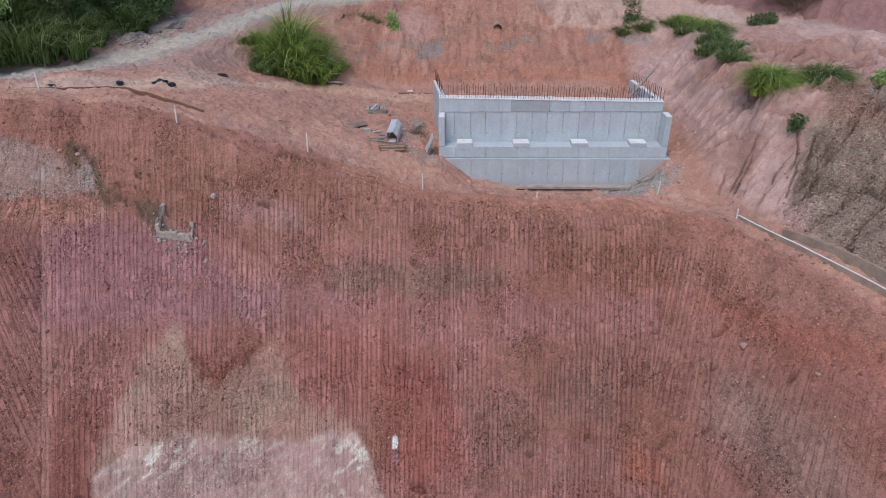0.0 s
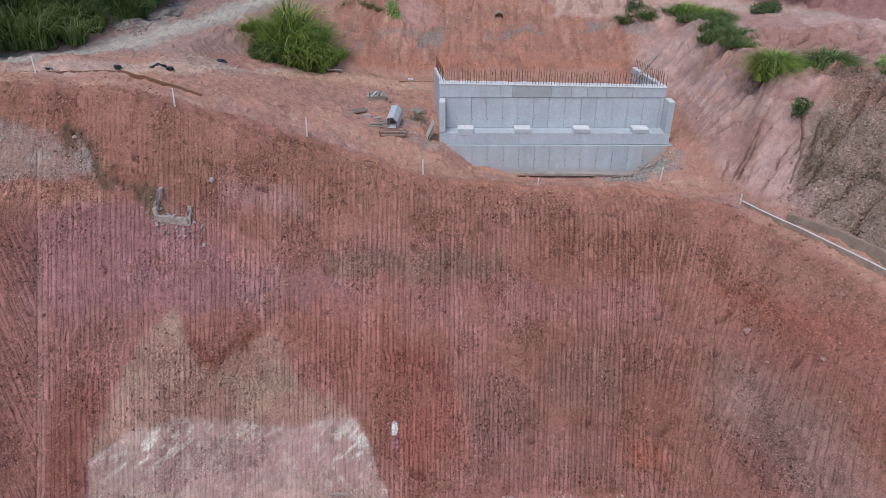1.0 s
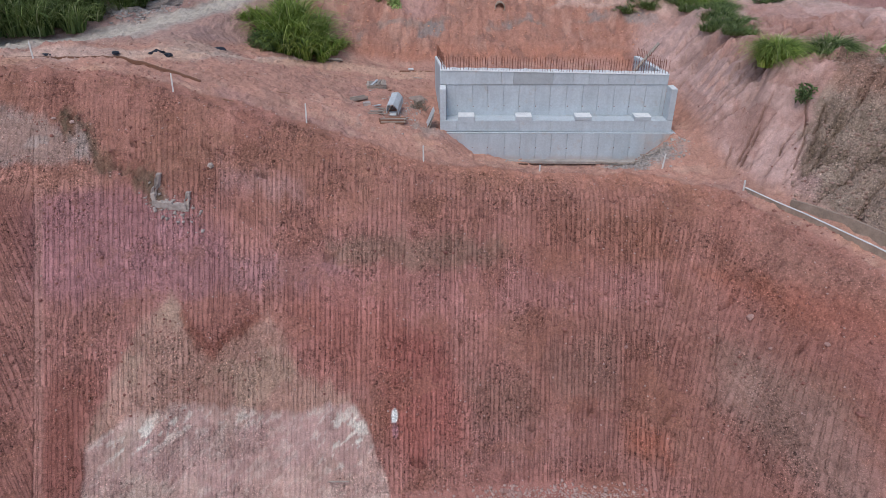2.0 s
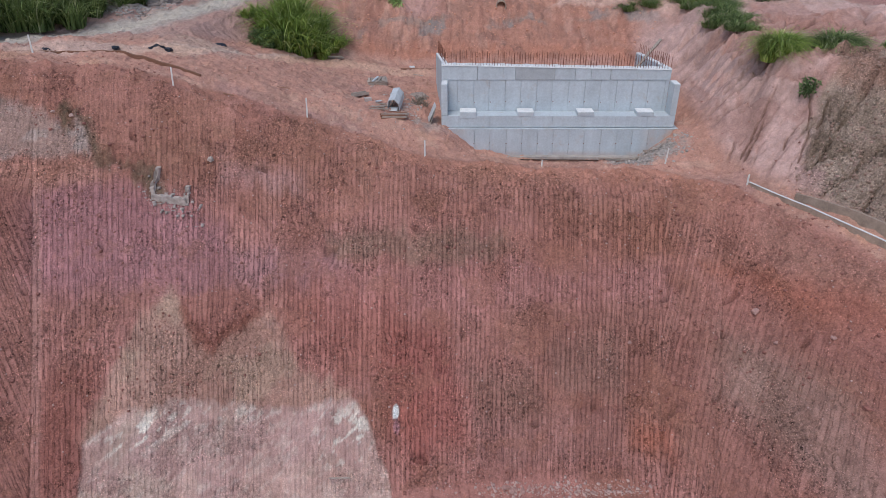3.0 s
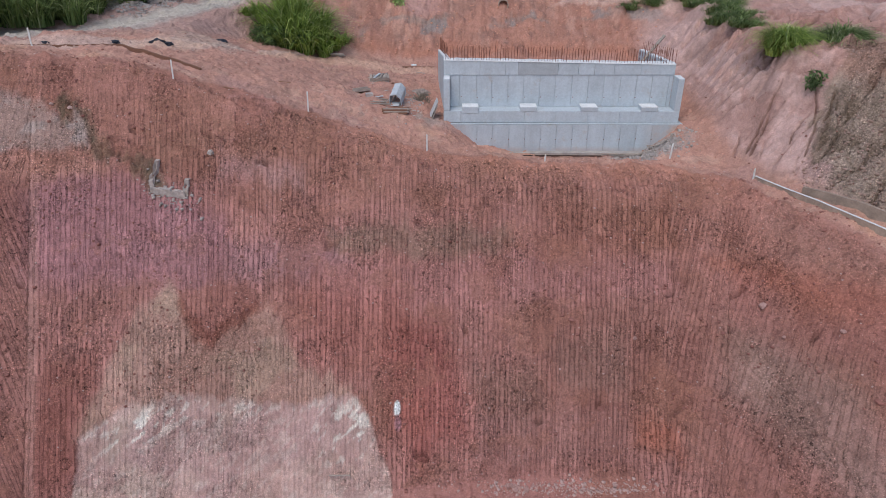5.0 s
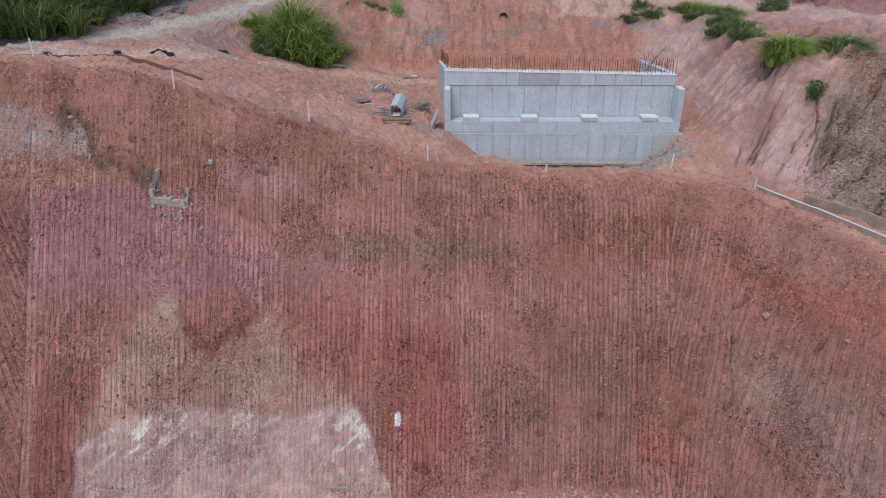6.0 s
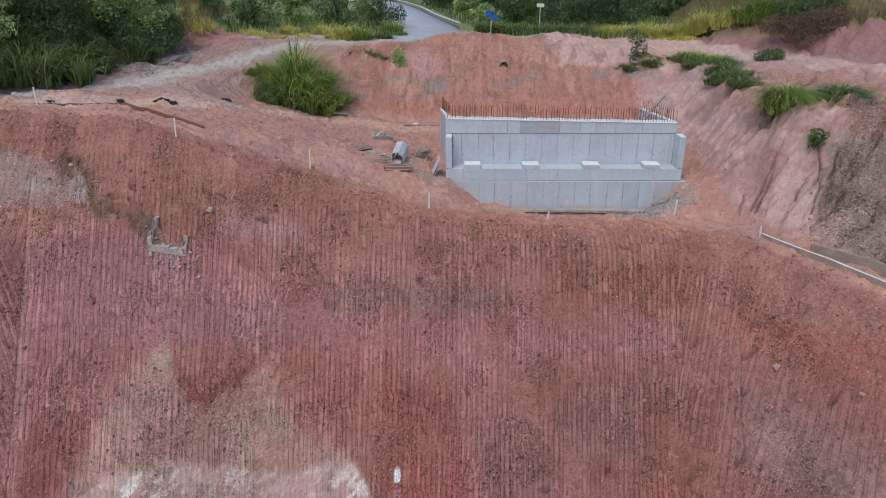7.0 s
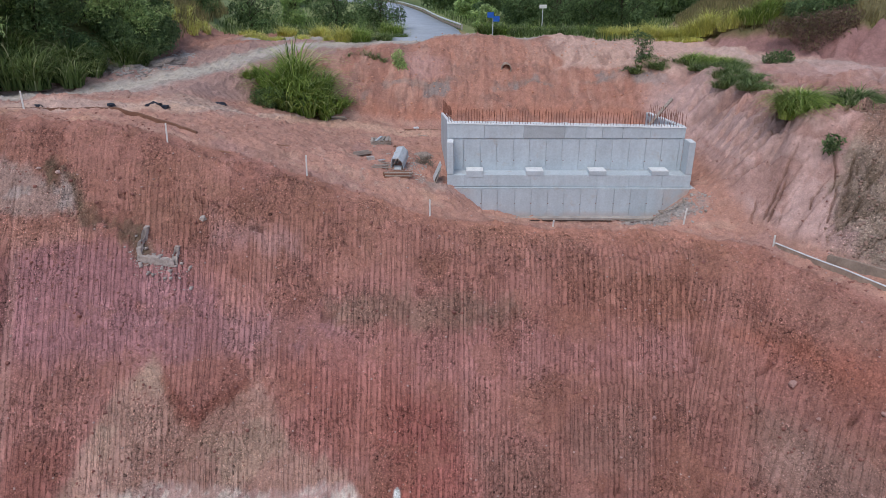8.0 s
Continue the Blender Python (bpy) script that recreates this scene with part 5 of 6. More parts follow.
form_box()
for k in range(9):
    col_k, row_k = k % 3, k // 3
    plank(-9.05 + 0.05 * (k % 2), -1.25 + 0.17 * col_k, 1.35 + 0.1 * (k % 3), 0.15, 0.07, 2 + 3 * (k % 3), WOOD if k % 2 else WOOD_BROWN, "weathered plank stacked before the steel form", z=ground(-9.05, -1.1), lift=0.02 + 0.078 * row_k, group="planks by the form")
for k, (px_, py_, ll, rz) in enumerate(((-10.3, -0.35, 1.9, -4), (-10.5, -0.05, 1.7, 2), (-9.9, 0.35, 1.2, 8), (-10.1, 0.8, 0.9, -20))):
    plank(px_, py_, ll, 0.12, 0.05, rz, WOOD, "loose grey plank lying on the orange earth", ry=0, lift=0.03, group="planks by the form")


def pallet(x, y, rz, label):
    z = ground(x, y)
    ob = empty("pallet", x, y, z + 0.02, rz)
    for yy in (-0.5, 0.0, 0.5):
        part("bearer", box(bmesh.new(), -0.62, yy - 0.05, 0.0, 0.62, yy + 0.05, 0.12, 0.006), WOOD, ob)
    for i in range(6):
        xx = -0.55 + i * 0.22
        part("board", box(bmesh.new(), xx - 0.075, -0.58, 0.123, xx + 0.075, 0.58, 0.15, 0.004), WOOD, ob)
    tagged(ob, label, "pallet", "pallets on the bench")
    return ob


pallet(-10.75, 5.6, 12, "grey wooden pallet lying on the bench")
p2 = pallet(-10.7, 5.65, 8, "grey wooden pallet on top of another")
p2.location.z += 0.17
for k in range(3):
    plank(-10.85 + 0.28 * k, 5.7, 1.25, 0.16, 0.05, 80 + 6 * k, SHEET if k == 0 else WOOD, "short board lying on the stacked pallets", z=ground(-10.7, 5.65), lift=0.345, group="boards on the pallets")
plank(-10.5, 4.75, 1.7, 0.14, 0.07, 6, WOOD_BROWN, "brown plank before the pallets", lift=0.03)


def trough():
    x, y = -11.35, 2.0
    ob = empty("mortar_trough", x, y, ground(x, y) + 0.03, 32)
    part("base_board", box(bmesh.new(), -0.5, -0.16, 0.0, 0.5, 0.16, 0.04, 0.004), WOOD, ob)
    for s in (-1, 1):
        part("side_board", box(bmesh.new(), -0.5, s * 0.18 - 0.02, 0.0, 0.5, s * 0.18 + 0.02, 0.16, 0.004), WOOD, ob)
    tagged(ob, "narrow weathered wooden mortar trough on the ground", "trough")


trough()
plank(-10.75, 1.05, 0.42, 0.3, 0.22, 20, STONE, "grey concrete block on the orange earth", lift=0.0, name="concrete_block", category="block")
plank(-10.2, 1.2, 0.5, 0.12, 0.06, 35, SHEET, "small offcut of metal on the earth", lift=0.03, name="offcut", category="offcut")
plank(-8.0, 11.35, 3.4, 0.18, 0.07, -2, WOOD_BROWN, "long brown plank lying along the bank's foot", lift=0.03)
plank(-8.3, 9.6, 0.8, 0.1, 0.03, -30, WOOD, "short pale plank on the track", lift=0.04)
plank(-8.9, 11.9, 0.35, 0.25, 0.1, 20, CONCRETE_TOP, "white sack lying at the bank's foot", lift=0.02, name="sack", category="sack")
plank(-17.5, -3.3, 1.1, 0.06, 0.05, -28, WOOD_BROWN, "dark stick lying on the earth", lift=0.02, name="stick", category="stick")
plank(-15.3, -1.0, 1.4, 0.05, 0.04, -22, WOOD_BROWN, "dark stick lying on the earth", lift=0.04, name="stick", category="stick")
for k, (dx, dy, rz, h) in enumerate(((0, 0, 8, 0), (0.2, 0.15, -6, 0.07), (-0.1, 0.1, 20, 0.14), (0.15, -0.1, 0, 0.21))):
    plank(-14.4 + dx, 10.5 + dy, 1.0, 0.18, 0.06, rz, WOOD, "grey board in a small heap at the bank's foot", z=ground(-14.75, 10.3), lift=0.03 + h, group="boards at the bank")


def leaning_panels():
    z = ground(-7.2, -0.4)
    for k, (x, y, lean, rz, mat) in enumerate(((-7.25, 0.1, 24, 97, SHEET), (-7.12, -0.15, 20, 92, WOOD))):
        bm = box(bmesh.new(), -0.4, -0.02, 0, 0.4, 0.02, 1.0 - 0.2 * k, 0.004)
        ob = part("formwork_panel", bm, mat)
        ob.matrix_world = pose(x + 0.1, y, ground(x, y) - 0.03, 0, 0, rz) @ pose(0, 0, 0, lean, 0, 0)
        tagged(ob, "grey formwork panel leaning on the wing wall", "panel", "panels at the wing wall")


leaning_panels()
bm = bmesh.new()
tube(bm, [(0, 0, 0), (2.0, 0.4, 2.55), (3.75, 0.75, 4.75)], 0.11, 4)
pole = part("timber_prop", bm, WOOD)
pole.matrix_world = pose(3.35, 4.65, ground(3.35, 4.65) + 0.02)
tagged(pole, "pale timber prop leaning behind the wing wall", "prop")


def crumpled(x, y, sx, sy, sz, seed, label):
    bm = bmesh.new()
    bmesh.ops.create_icosphere(bm, subdivisions=3, radius=1.0)
    for v in bm.verts:
        k = 1 + 0.45 * noise.noise(v.co * 1.9 + Vector((seed, 0, 0))) + 0.2 * noise.noise(v.co * 5 + Vector((0, seed, 0)))
        v.co = Vector((v.co.x * sx * k, v.co.y * sy * k, max(v.co.z, -0.25) * sz * k))
    ob = part("plastic_sheet", bm, BLACK_PLASTIC)
    ob.matrix_world = pose(x, y, ground(x, y) + 0.05, 0, 0, seed * 40)
    tagged(ob, label, "plastic sheet", "plastic on the bench")


crumpled(-22.1, -0.1, 0.42, 0.2, 0.18, 1, "crumpled black plastic sheet on the track's edge")
crumpled(-21.4, -0.35, 0.3, 0.2, 0.15, 2, "crumpled black plastic sheet on the track's edge")
crumpled(-24.2, -0.5, 0.35, 0.2, 0.1, 3, "thin scrap of black plastic on the track")
crumpled(-20.3, 4.6, 0.36, 0.3, 0.16, 4, "black plastic bag lying on the embankment")
crumpled(-27.4, -1.7, 0.25, 0.18, 0.1, 5, "dark plastic scrap at the foot of a stake")


def twig_pile(x, y, label):
    """A loose heap of thin dry twigs."""
    r = random.Random(31)
    z = ground(x, y)
    bm = bmesh.new()
    for k in range(90):
        a, rad = r.uniform(0, math.tau), 0.5 * math.sqrt(r.random())
        px0, py0 = rad * math.cos(a), 0.7 * rad * math.sin(a)
        tip = (px0 + r.uniform(-0.45, 0.45), py0 + r.uniform(-0.35, 0.35), r.uniform(0.2, 0.75) * (1.2 - rad))
        mid = ((px0 + tip[0]) * 0.5 + r.uniform(-0.08, 0.08), (py0 + tip[1]) * 0.5, tip[2] * 0.65)
        tube(bm, [(px0, py0, -0.05), mid, tip], 0.014, 4, 0.4)
    ob = part("twig_pile", bm, TWIG)
    ob.matrix_world = pose(x, y, z + 0.02)
    tagged(ob, label, "twigs")


twig_pile(-7.75, 2.2, "tangled pile of dry grey twigs beside the concrete")


# ---- drain pipe in the bank, lime mark, signs, guard rail ----
bm = bmesh.new()
ring = []
for rad, yy in ((0.42, 0.9), (0.42, 0.0), (0.34, 0.0), (0.34, 0.9)):
    ring.append([bm.verts.new((rad * math.cos(k * math.tau / 20), yy, rad * math.sin(k * math.tau / 20))) for k in range(20)])
for p, q in zip(ring, ring[1:]):
    for k in range(20):
        bm.faces.new((p[k], p[(k + 1) % 20], q[(k + 1) % 20], q[k]))
bmesh.ops.recalc_face_normals(bm, faces=bm.faces)
pipe = part("drain_pipe", bm, CONCRETE_BROWN)
pipe.matrix_world = pose(-2.1, 18.4, 5.62)
tagged(pipe, "dark round concrete drain pipe end in the bank", "pipe")


def sign(x, y, post_h, w, h, mat, label, plates=1):
    z = ground(x, y)
    ob = empty("road_sign", x, y, z - 0.2)
    bm = bmesh.new()
    tube(bm, [(0, 0, 0), (0, 0, post_h)], 0.045, 8)
    part("post", bm, SHEET, ob)
    for k in range(plates):
        part("plate", box(bmesh.new(), -w / 2 + k * 0.9 * w - 0.4 * w * (plates - 1), -0.09, post_h - h - 0.35 * k, w / 2 + k * 0.9 * w - 0.4 * w * (plates - 1), -0.05, post_h - 0.35 * k, 0.01), mat, ob)
    tagged(ob, label, "sign")


sign(-2.7, 31.0, 2.5, 0.62, 0.5, BLUE_PAINT, "faded blue road sign on a post by the road", 2)
sign(2.6, 36.0, 3.0, 0.75, 0.35, WHITE_PAINT, "small white sign plate on a tall post")


def guard_rail():
    line = curve([-5.9, -7.0, -9.2, -12.6, -19.0, -30], [40.5, 46, 58, 82, 113, 146], 36)
    ob = empty("guard_rail", -5.9, 40.5, 7.0)
    for name, z0, z1, th, mat in (("beam", 0.12, 0.34, 0.1, CONCRETE_BROWN), ("top_rail", 0.5, 0.63, 0.14, CONCRETE_TOP)):
        bm = bmesh.new()
        rings = [[bm.verts.new((p[0] + 5.9 + a, p[1] - 40.5, b)) for a, b in ((0, z0), (0, z1), (th, z1), (th, z0))] for p in line]
        for p, q in zip(rings, rings[1:]):
            for k in range(4):
                bm.faces.new((p[k], q[k], q[(k + 1) % 4], p[(k + 1) % 4]))
        bm.faces.new(rings[0]), bm.faces.new(rings[-1][::-1])
        bmesh.ops.recalc_face_normals(bm, faces=bm.faces)
        part(name, bm, mat, ob)
    for p in line[::2]:
        part("post", box(bmesh.new(), p[0] + 5.9 + 0.11, p[1] - 40.6, -0.6, p[0] + 5.9 + 0.3, p[1] - 40.4, 0.6, 0.01), CONCRETE_OLD, ob)
    tagged(ob, "low brown and grey guard rail beside the asphalt road", "guard rail")


guard_rail()


# ---- plants ----
clump_label = "tall green cane grass clump hanging over the bank"
grass_clump("cane_clump", "tall arching green cane grass on the embankment", -17.3, 10.9,
            [(-1.9, 0.2, 0.65), (-1.0, 0.6, 1.0), (-0.1, 0.3, 1.2), (0.8, 0.5, 1.0), (1.7, 0.8, 0.72), (2.6, 0.9, 0.6), (-0.3, -0.9, 0.85), (0.9, -0.8, 0.75), (-2.7, 1.0, 0.45), (-0.4, 2.0, 1.15), (1.6, 2.4, 0.65), (-1.5, -0.8, 0.6), (2.2, -0.3, 0.5), (3.2, 1.6, 0.42), (-3.3, 0.4, 0.32)],
            CANE_BRIGHT, 11, 4.1, 0.8, 320, 0.075, 0.62, 0.4)
shrub("bush", "dark green bush growing under cane grass", -18.9, 9.4, [(0, 0, 0.6, 1.0, 0.8, 0.7), (1.2, 0.3, 0.5, 0.9, 0.7, 0.6), (-0.9, 0.8, 0.5, 0.8, 0.7, 0.5), (2.4, 0.6, 0.4, 0.8, 0.6, 0.5)], DARK_LEAF, 12, 2600, 0.11)
grass_clump("grass_tuft", "scattered green grass on the orange bank", -13.4, 17.6, [(-0.8, 0, 0.8), (0, 0.5, 1.0), (0.9, 0.3, 0.8), (1.6, 0.1, 0.6)], CANE, 13, 1.1, 0.5, 160, 0.035)
shrub("bush", "small green bush on the orange bank", -10.6, 17.4, [(0, 0, 0.7, 0.5, 0.5, 0.7), (0.2, -0.2, 0.2, 0.5, 0.4, 0.4)], TREE_LEAF, 14, 900, 0.10)
# cane along the left of the dirt road
rr = random.Random(4)
for k, (x, y, h) in enumerate(((-35.5, -0.8, 3.0), (-33.4, 1.4, 3.3), (-31.6, 3.6, 3.6), (-30.4, 5.6, 3.6), (-29.6, 7.8, 3.2), (-29.0, 10.0, 2.4), (-32.0, 5.8, 3.4), (-28.6, 12.6, 1.4))):
    grass_clump("cane_clump", "tall green cane grass beside the dirt road", x, y,
                [(rr.uniform(-1, 1), rr.uniform(-0.8, 0.8), rr.uniform(0.6, 1.15)) for _ in range(5)], CANE if k in (2, 3) else CANE_DEEP, 20 + k, h * 1.0, 0.7, 190, 0.075, 0.55, 0.5, "cane along the dirt road")
# woodland on the left hill
for k, (x, y, h, w, mat) in enumerate(((-37, 5, 7.5, 5.5, TREE_LEAF), (-34.2, 9.5, 8.0, 5.5, TREE_LEAF), (-32.2, 12.5, 7.0, 5.0, TREE_LEAF), (-30.2, 14.2, 5.2, 4.6, TREE_LEAF), (-30.4, 16.4, 4.6, 4.0, DARK_LEAF), (-35.5, 3.2, 5.5, 4.5, TREE_LEAF), (-32.8, 8.2, 5.5, 4.5, DARK_LEAF), (-38.5, 0.8, 6, 5, TREE_LEAF), (-40, 9, 8.5, 6, TREE_LEAF), (-35, 15, 8.0, 6, DARK_LEAF), (-42, 2, 8, 6, TREE_LEAF), (-37, 17, 8, 6, TREE_LEAF))):
    tree("tree", "leafy green tree on the overgrown hillside" if mat is TREE_LEAF else "dense dark green tree on the overgrown hillside", x, y, h, w, mat, 60 + k, 10000, 0.12, "trees on the hillside", low=0.05)
shrub("bush", "broad-leaved dark bush by the dirt road", -28.7, 14.6, [(0, 0, 1.3, 1.2, 1.0, 1.1), (0.8, -0.5, 0.7, 0.9, 0.8, 0.7), (-0.8, 0.6, 1.7, 1.0, 1.0, 1.0), (0.6, 1.2, 1.4, 1.0, 1.0, 0.9)], DARK_LEAF, 33, 3200, 0.15)
shrub("bush", "broad-leaved dark bush by the dirt road", -29.5, 11.8, [(0, 0, 1.2, 1.1, 1.0, 1.1), (0.7, -0.6, 0.6, 0.8, 0.8, 0.6), (-0.9, 0.4, 2.0, 1.0, 1.0, 1.1)], DARK_LEAF, 34, 3000, 0.14)
for k, (x, y, sc) in enumerate(((-28.6, 13.2, 0.85), (-28.5, 15.6, 1.0), (-28.9, 17.3, 1.05), (-30.2, 19.0, 1.3), (-30.0, 8.6, 0.8))):
    shrub("bush", "dense dark green bush by the dirt road", x, y, [(0, 0, 1.0 * sc, 1.1 * sc, 0.9 * sc, 1.0 * sc), (0.6 * sc, -0.5, 0.5 * sc, 0.8 * sc, 0.7 * sc, 0.6 * sc), (-0.7, 0.5, 1.7 * sc, 1.0 * sc, 0.9 * sc, 0.9 * sc), (0.2, -0.9, 0.3 * sc, 0.7 * sc, 0.6 * sc, 0.5 * sc)], TREE_LEAF if k == 3 else DARK_LEAF, 400 + k, 2600, 0.11, "bushes by the dirt road")
for k, (x, y, h) in enumerate(((-28.9, 19.5, 1.3), (-28.4, 22.2, 1.4), (-28.6, 25, 1.5), (-29.4, 28, 1.5), (-29.5, 21.5, 1.4), (-30, 24.5, 1.5))):
    grass_clump("grass_tuft", "yellow-green grass on the cut hillside", x - 1.2, y, [(rr.uniform(-1, 1), rr.uniform(-1, 1), rr.uniform(0.6, 1.1)) for _ in range(5)], YELLOW_GRASS, 120 + k, h, 0.6, 120, 0.045, group="yellow grass on the hillside")
# tufts along the plateau
for k, (x, y, h, mat) in enumerate(((-22.6, 31, 1.6, YELLOW_GRASS), (-19.3, 30.5, 1.9, YELLOW_GRASS), (-16.2, 25.2, 2.7, YELLOW_GRASS), (-15.4, 25.4, 2.4, CANE_BRIGHT), (-14.6, 26.2, 1.7, CANE_BRIGHT), (-13.2, 27.6, 1.2, CANE), (-25.2, 28.6, 0.9, YELLOW_GRASS), (-20.8, 27.6, 0.8, YELLOW_GRASS), (-17.6, 27.3, 0.8, YELLOW_GRASS), (-23, 27.2, 0.8, YELLOW_GRASS), (-12.7, 33, 2.0, CANE_BRIGHT), (-11.9, 30.2, 0.8, CANE), (-26.4, 31.5, 1.0, YELLOW_GRASS))):
    grass_clump("grass_tuft", "yellow-green grass tuft beside the road", x, y, [(rr.uniform(-0.6, 0.6), rr.uniform(-0.5, 0.5), rr.uniform(0.7, 1.1)) for _ in range(4)], mat, 140 + k, h, 0.6, 200, 0.05, group="grass tufts by the road")
for k in range(16):
    x, y = -3.6 + k * 0.78 + rr.uniform(-0.3, 0.3), 33.6 + rr.uniform(-1.2, 1.2) - 0.1 * k
    grass_clump("grass_tuft", "dense green roadside grass", x, y, [(rr.uniform(-0.6, 0.6), rr.uniform(-0.5, 0.5), rr.uniform(0.7, 1.1)) for _ in range(4)], CANE if k % 3 else CANE_BRIGHT, 170 + k, 1.7 if k > 2 else 2.2, 0.6, 170, 0.05, group="roadside grass")
for k, (x, y, h, w, mat) in enumerate(((-33, 37, 7, 6, DARK_LEAF), (-28.8, 40, 8, 6.5, DARK_LEAF), (-25.0, 44, 8, 3.6, TREE_LEAF), (-19.6, 41, 8, 7, DARK_LEAF), (-14.4, 38.5, 8, 5, DARK_LEAF), (0.6, 42, 6, 5, DARK_LEAF), (4.6, 41, 7.5, 6, DARK_LEAF), (8.4, 40, 8.5, 6, DARK_LEAF), (11.6, 39, 8.5, 6, DARK_LEAF), (6.5, 47, 9, 7, DARK_LEAF), (14.0, 44, 9, 6, DARK_LEAF), (-3.2, 37.4, 3.6, 2.6, TREE_LEAF), (-5.2, 62, 5, 4, TREE_LEAF), (-2.4, 52, 5, 4, DARK_LEAF), (2.0, 56, 7, 6, DARK_LEAF))):
    tree("tree", "dark leafy tree standing beyond the road" if mat is DARK_LEAF else "green leafy tree standing beyond the road", x, y, h * 0.8, w * 0.7, mat, 200 + k, 4600, 0.16, "trees beyond the road", low=0.12)
# far valley woods
far = tree("tree", "distant green tree in the valley", -45, 130, 12, 11, DARK_LEAF, 300, 2600, 0.6, "distant trees", low=0.1)
for k in range(34):
    x, y = rr.uniform(-120, 90), rr.uniform(95, 260)
    if abs(x + 25 + (y - 115) * 0.5) < 14:
        continue
    m = pose(x, y, ground(x, y) - 0.3, 0, 0, rr.uniform(0, 360)) @ Matrix.Scale(rr.uniform(0.6, 1.2), 4)
    copy_thing(far, m)
# right bank
grass_clump("cane_clump", clump_label, 11.75, -0.4, [(-0.45, 0.0, 0.85), (0.1, 0.0, 1.0), (0.6, 0.1, 0.85), (-0.2, 0.6, 1.0), (0.4, 0.6, 1.0)], CANE_BRIGHT, 41, 2.0, 0.5, 420, 0.055, 0.8, 0.5, "cane on the right bank")
grass_clump("cane_clump", "drooping darker cane grass clump on the bank", 14.9, 0.0, [(-0.6, 0.0, 0.9), (0.0, 0.1, 1.0), (0.6, 0.2, 0.9), (1.1, 0.2, 0.6), (-0.2, 0.6, 1.0), (0.5, 0.7, 1.0)], CANE, 42, 1.8, 0.45, 400, 0.055, 0.8, 0.55, "cane on the right bank")
shrub("bush", "small bright green bush at the bank's top", 17.7, -0.5, [(0, 0, 0.5, 0.6, 0.5, 0.5), (0.5, 0.2, 0.4, 0.5, 0.5, 0.4)], TREE_LEAF, 49, 800, 0.11, stems=2)
shrub("sapling", "small dark green sapling on the bare bank", 12.2, -3.4, [(0, 0, 0.95, 0.42, 0.35, 0.3), (0.2, 0.1, 0.5, 0.32, 0.3, 0.3), (-0.2, -0.1, 0.65, 0.3, 0.3, 0.3)], DARK_LEAF, 43, 300, 0.12, stems=2)
for k, (x, y, h) in enumerate(((9.6, 16.2, 0.7), (10.8, 16.0, 0.9), (12.2, 16.2, 1.2), (13.2, 15.0, 1.1), (12.6, 12.4, 1.0), (12.3, 10.2, 0.9), (13.3, 8.6, 0.9), (12.7, 7.6, 0.8), (11.8, 13.2, 0.8), (12.4, 6.2, 0.7), (11.9, 8.9, 0.8), (12.9, 11.4, 1.0), (13.6, 13.4, 1.0), (8.6, 16.8, 0.7), (7.6, 17.4, 0.5))):
    grass_clump("grass_tuft", "green grass creeping over the bank's edge", x, y, [(rr.uniform(-0.7, 0.7), rr.uniform(-0.6, 0.6), rr.uniform(0.7, 1.1)) for _ in range(5)], CANE_BRIGHT if k in (2, 3) else CANE, 300 + k, h * 1.25, 0.55, 190, 0.045, 0.75, 0.9, "grass on the bank's edge")
shrub("small_tree", "small grey-green tree on the bank's edge", 8.2, 17.6, [(0, 0, 1.7, 0.8, 0.7, 0.4), (0.3, 0, 0.8, 0.6, 0.5, 0.6), (-0.4, 0.2, 2.1, 0.5, 0.5, 0.25), (0.1, -0.2, 0.3, 0.6, 0.5, 0.4)], DARK_LEAF, 44, 900, 0.11)
for k, (x, y, h) in enumerate(((8.6, 30.5, 1.5), (10.2, 29.6, 1.8), (11.6, 28.6, 1.9), (13.0, 27.4, 2.0), (14.6, 26.4, 2.2), (16.0, 25.2, 2.4), (12.4, 26.2, 0.8), (14.0, 25.0, 0.8), (17.2, 23.6, 1.4), (18.2, 22.6, 1.8), (19.2, 22.0, 2.2))):
    grass_clump("grass_tuft", "yellow-green grass at the foot of the hill", x, y, [(rr.uniform(-0.7, 0.7), rr.uniform(-0.5, 0.5), rr.uniform(0.7, 1.1)) for _ in range(5)], YELLOW_GRASS if k < 9 else CANE_BRIGHT, 330 + k, h * 1.2, 0.7, 170, 0.06, 0.5, 0.45, group="yellow grass at the hill")
shrub("vine_bush", "brown-leaved tangled bush over the pink bank", 21.4, 18.1, [(-1.2, 0, 1.0, 1.2, 0.8, 0.9), (0.6, 0, 1.3, 1.3, 0.9, 1.0), (2.0, 0.2, 1.5, 1.2, 0.9, 1.0), (-0.4, -0.7, 0.1, 1.0, 0.6, 0.8), (-2.6, 0.4, 0.9, 1.0, 0.8, 0.6), (1.4, -0.3, 0.6, 1.0, 0.7, 0.7)], DRY_LEAF, 46, 6500, 0.10)
shrub("bush", "dark green bush on top of the pink bank", 20.8, 19.6, [(0, 0, 1.3, 1.4, 0.9, 0.7), (1.6, 0.2, 1.7, 1.2, 0.9, 0.6), (3.0, 0, 2.0, 0.8, 0.7, 0.6)], DARK_LEAF, 47, 2600, 0.14)
shrub("bush", "dark low bush at the pink bank's foot", 17.6, 15.8, [(0, 0, 0.4, 0.8, 0.5, 0.5), (0.9, 0.3, 0.5, 0.7, 0.5, 0.4)], DARK_LEAF, 48, 1100, 0.11, stems=2)


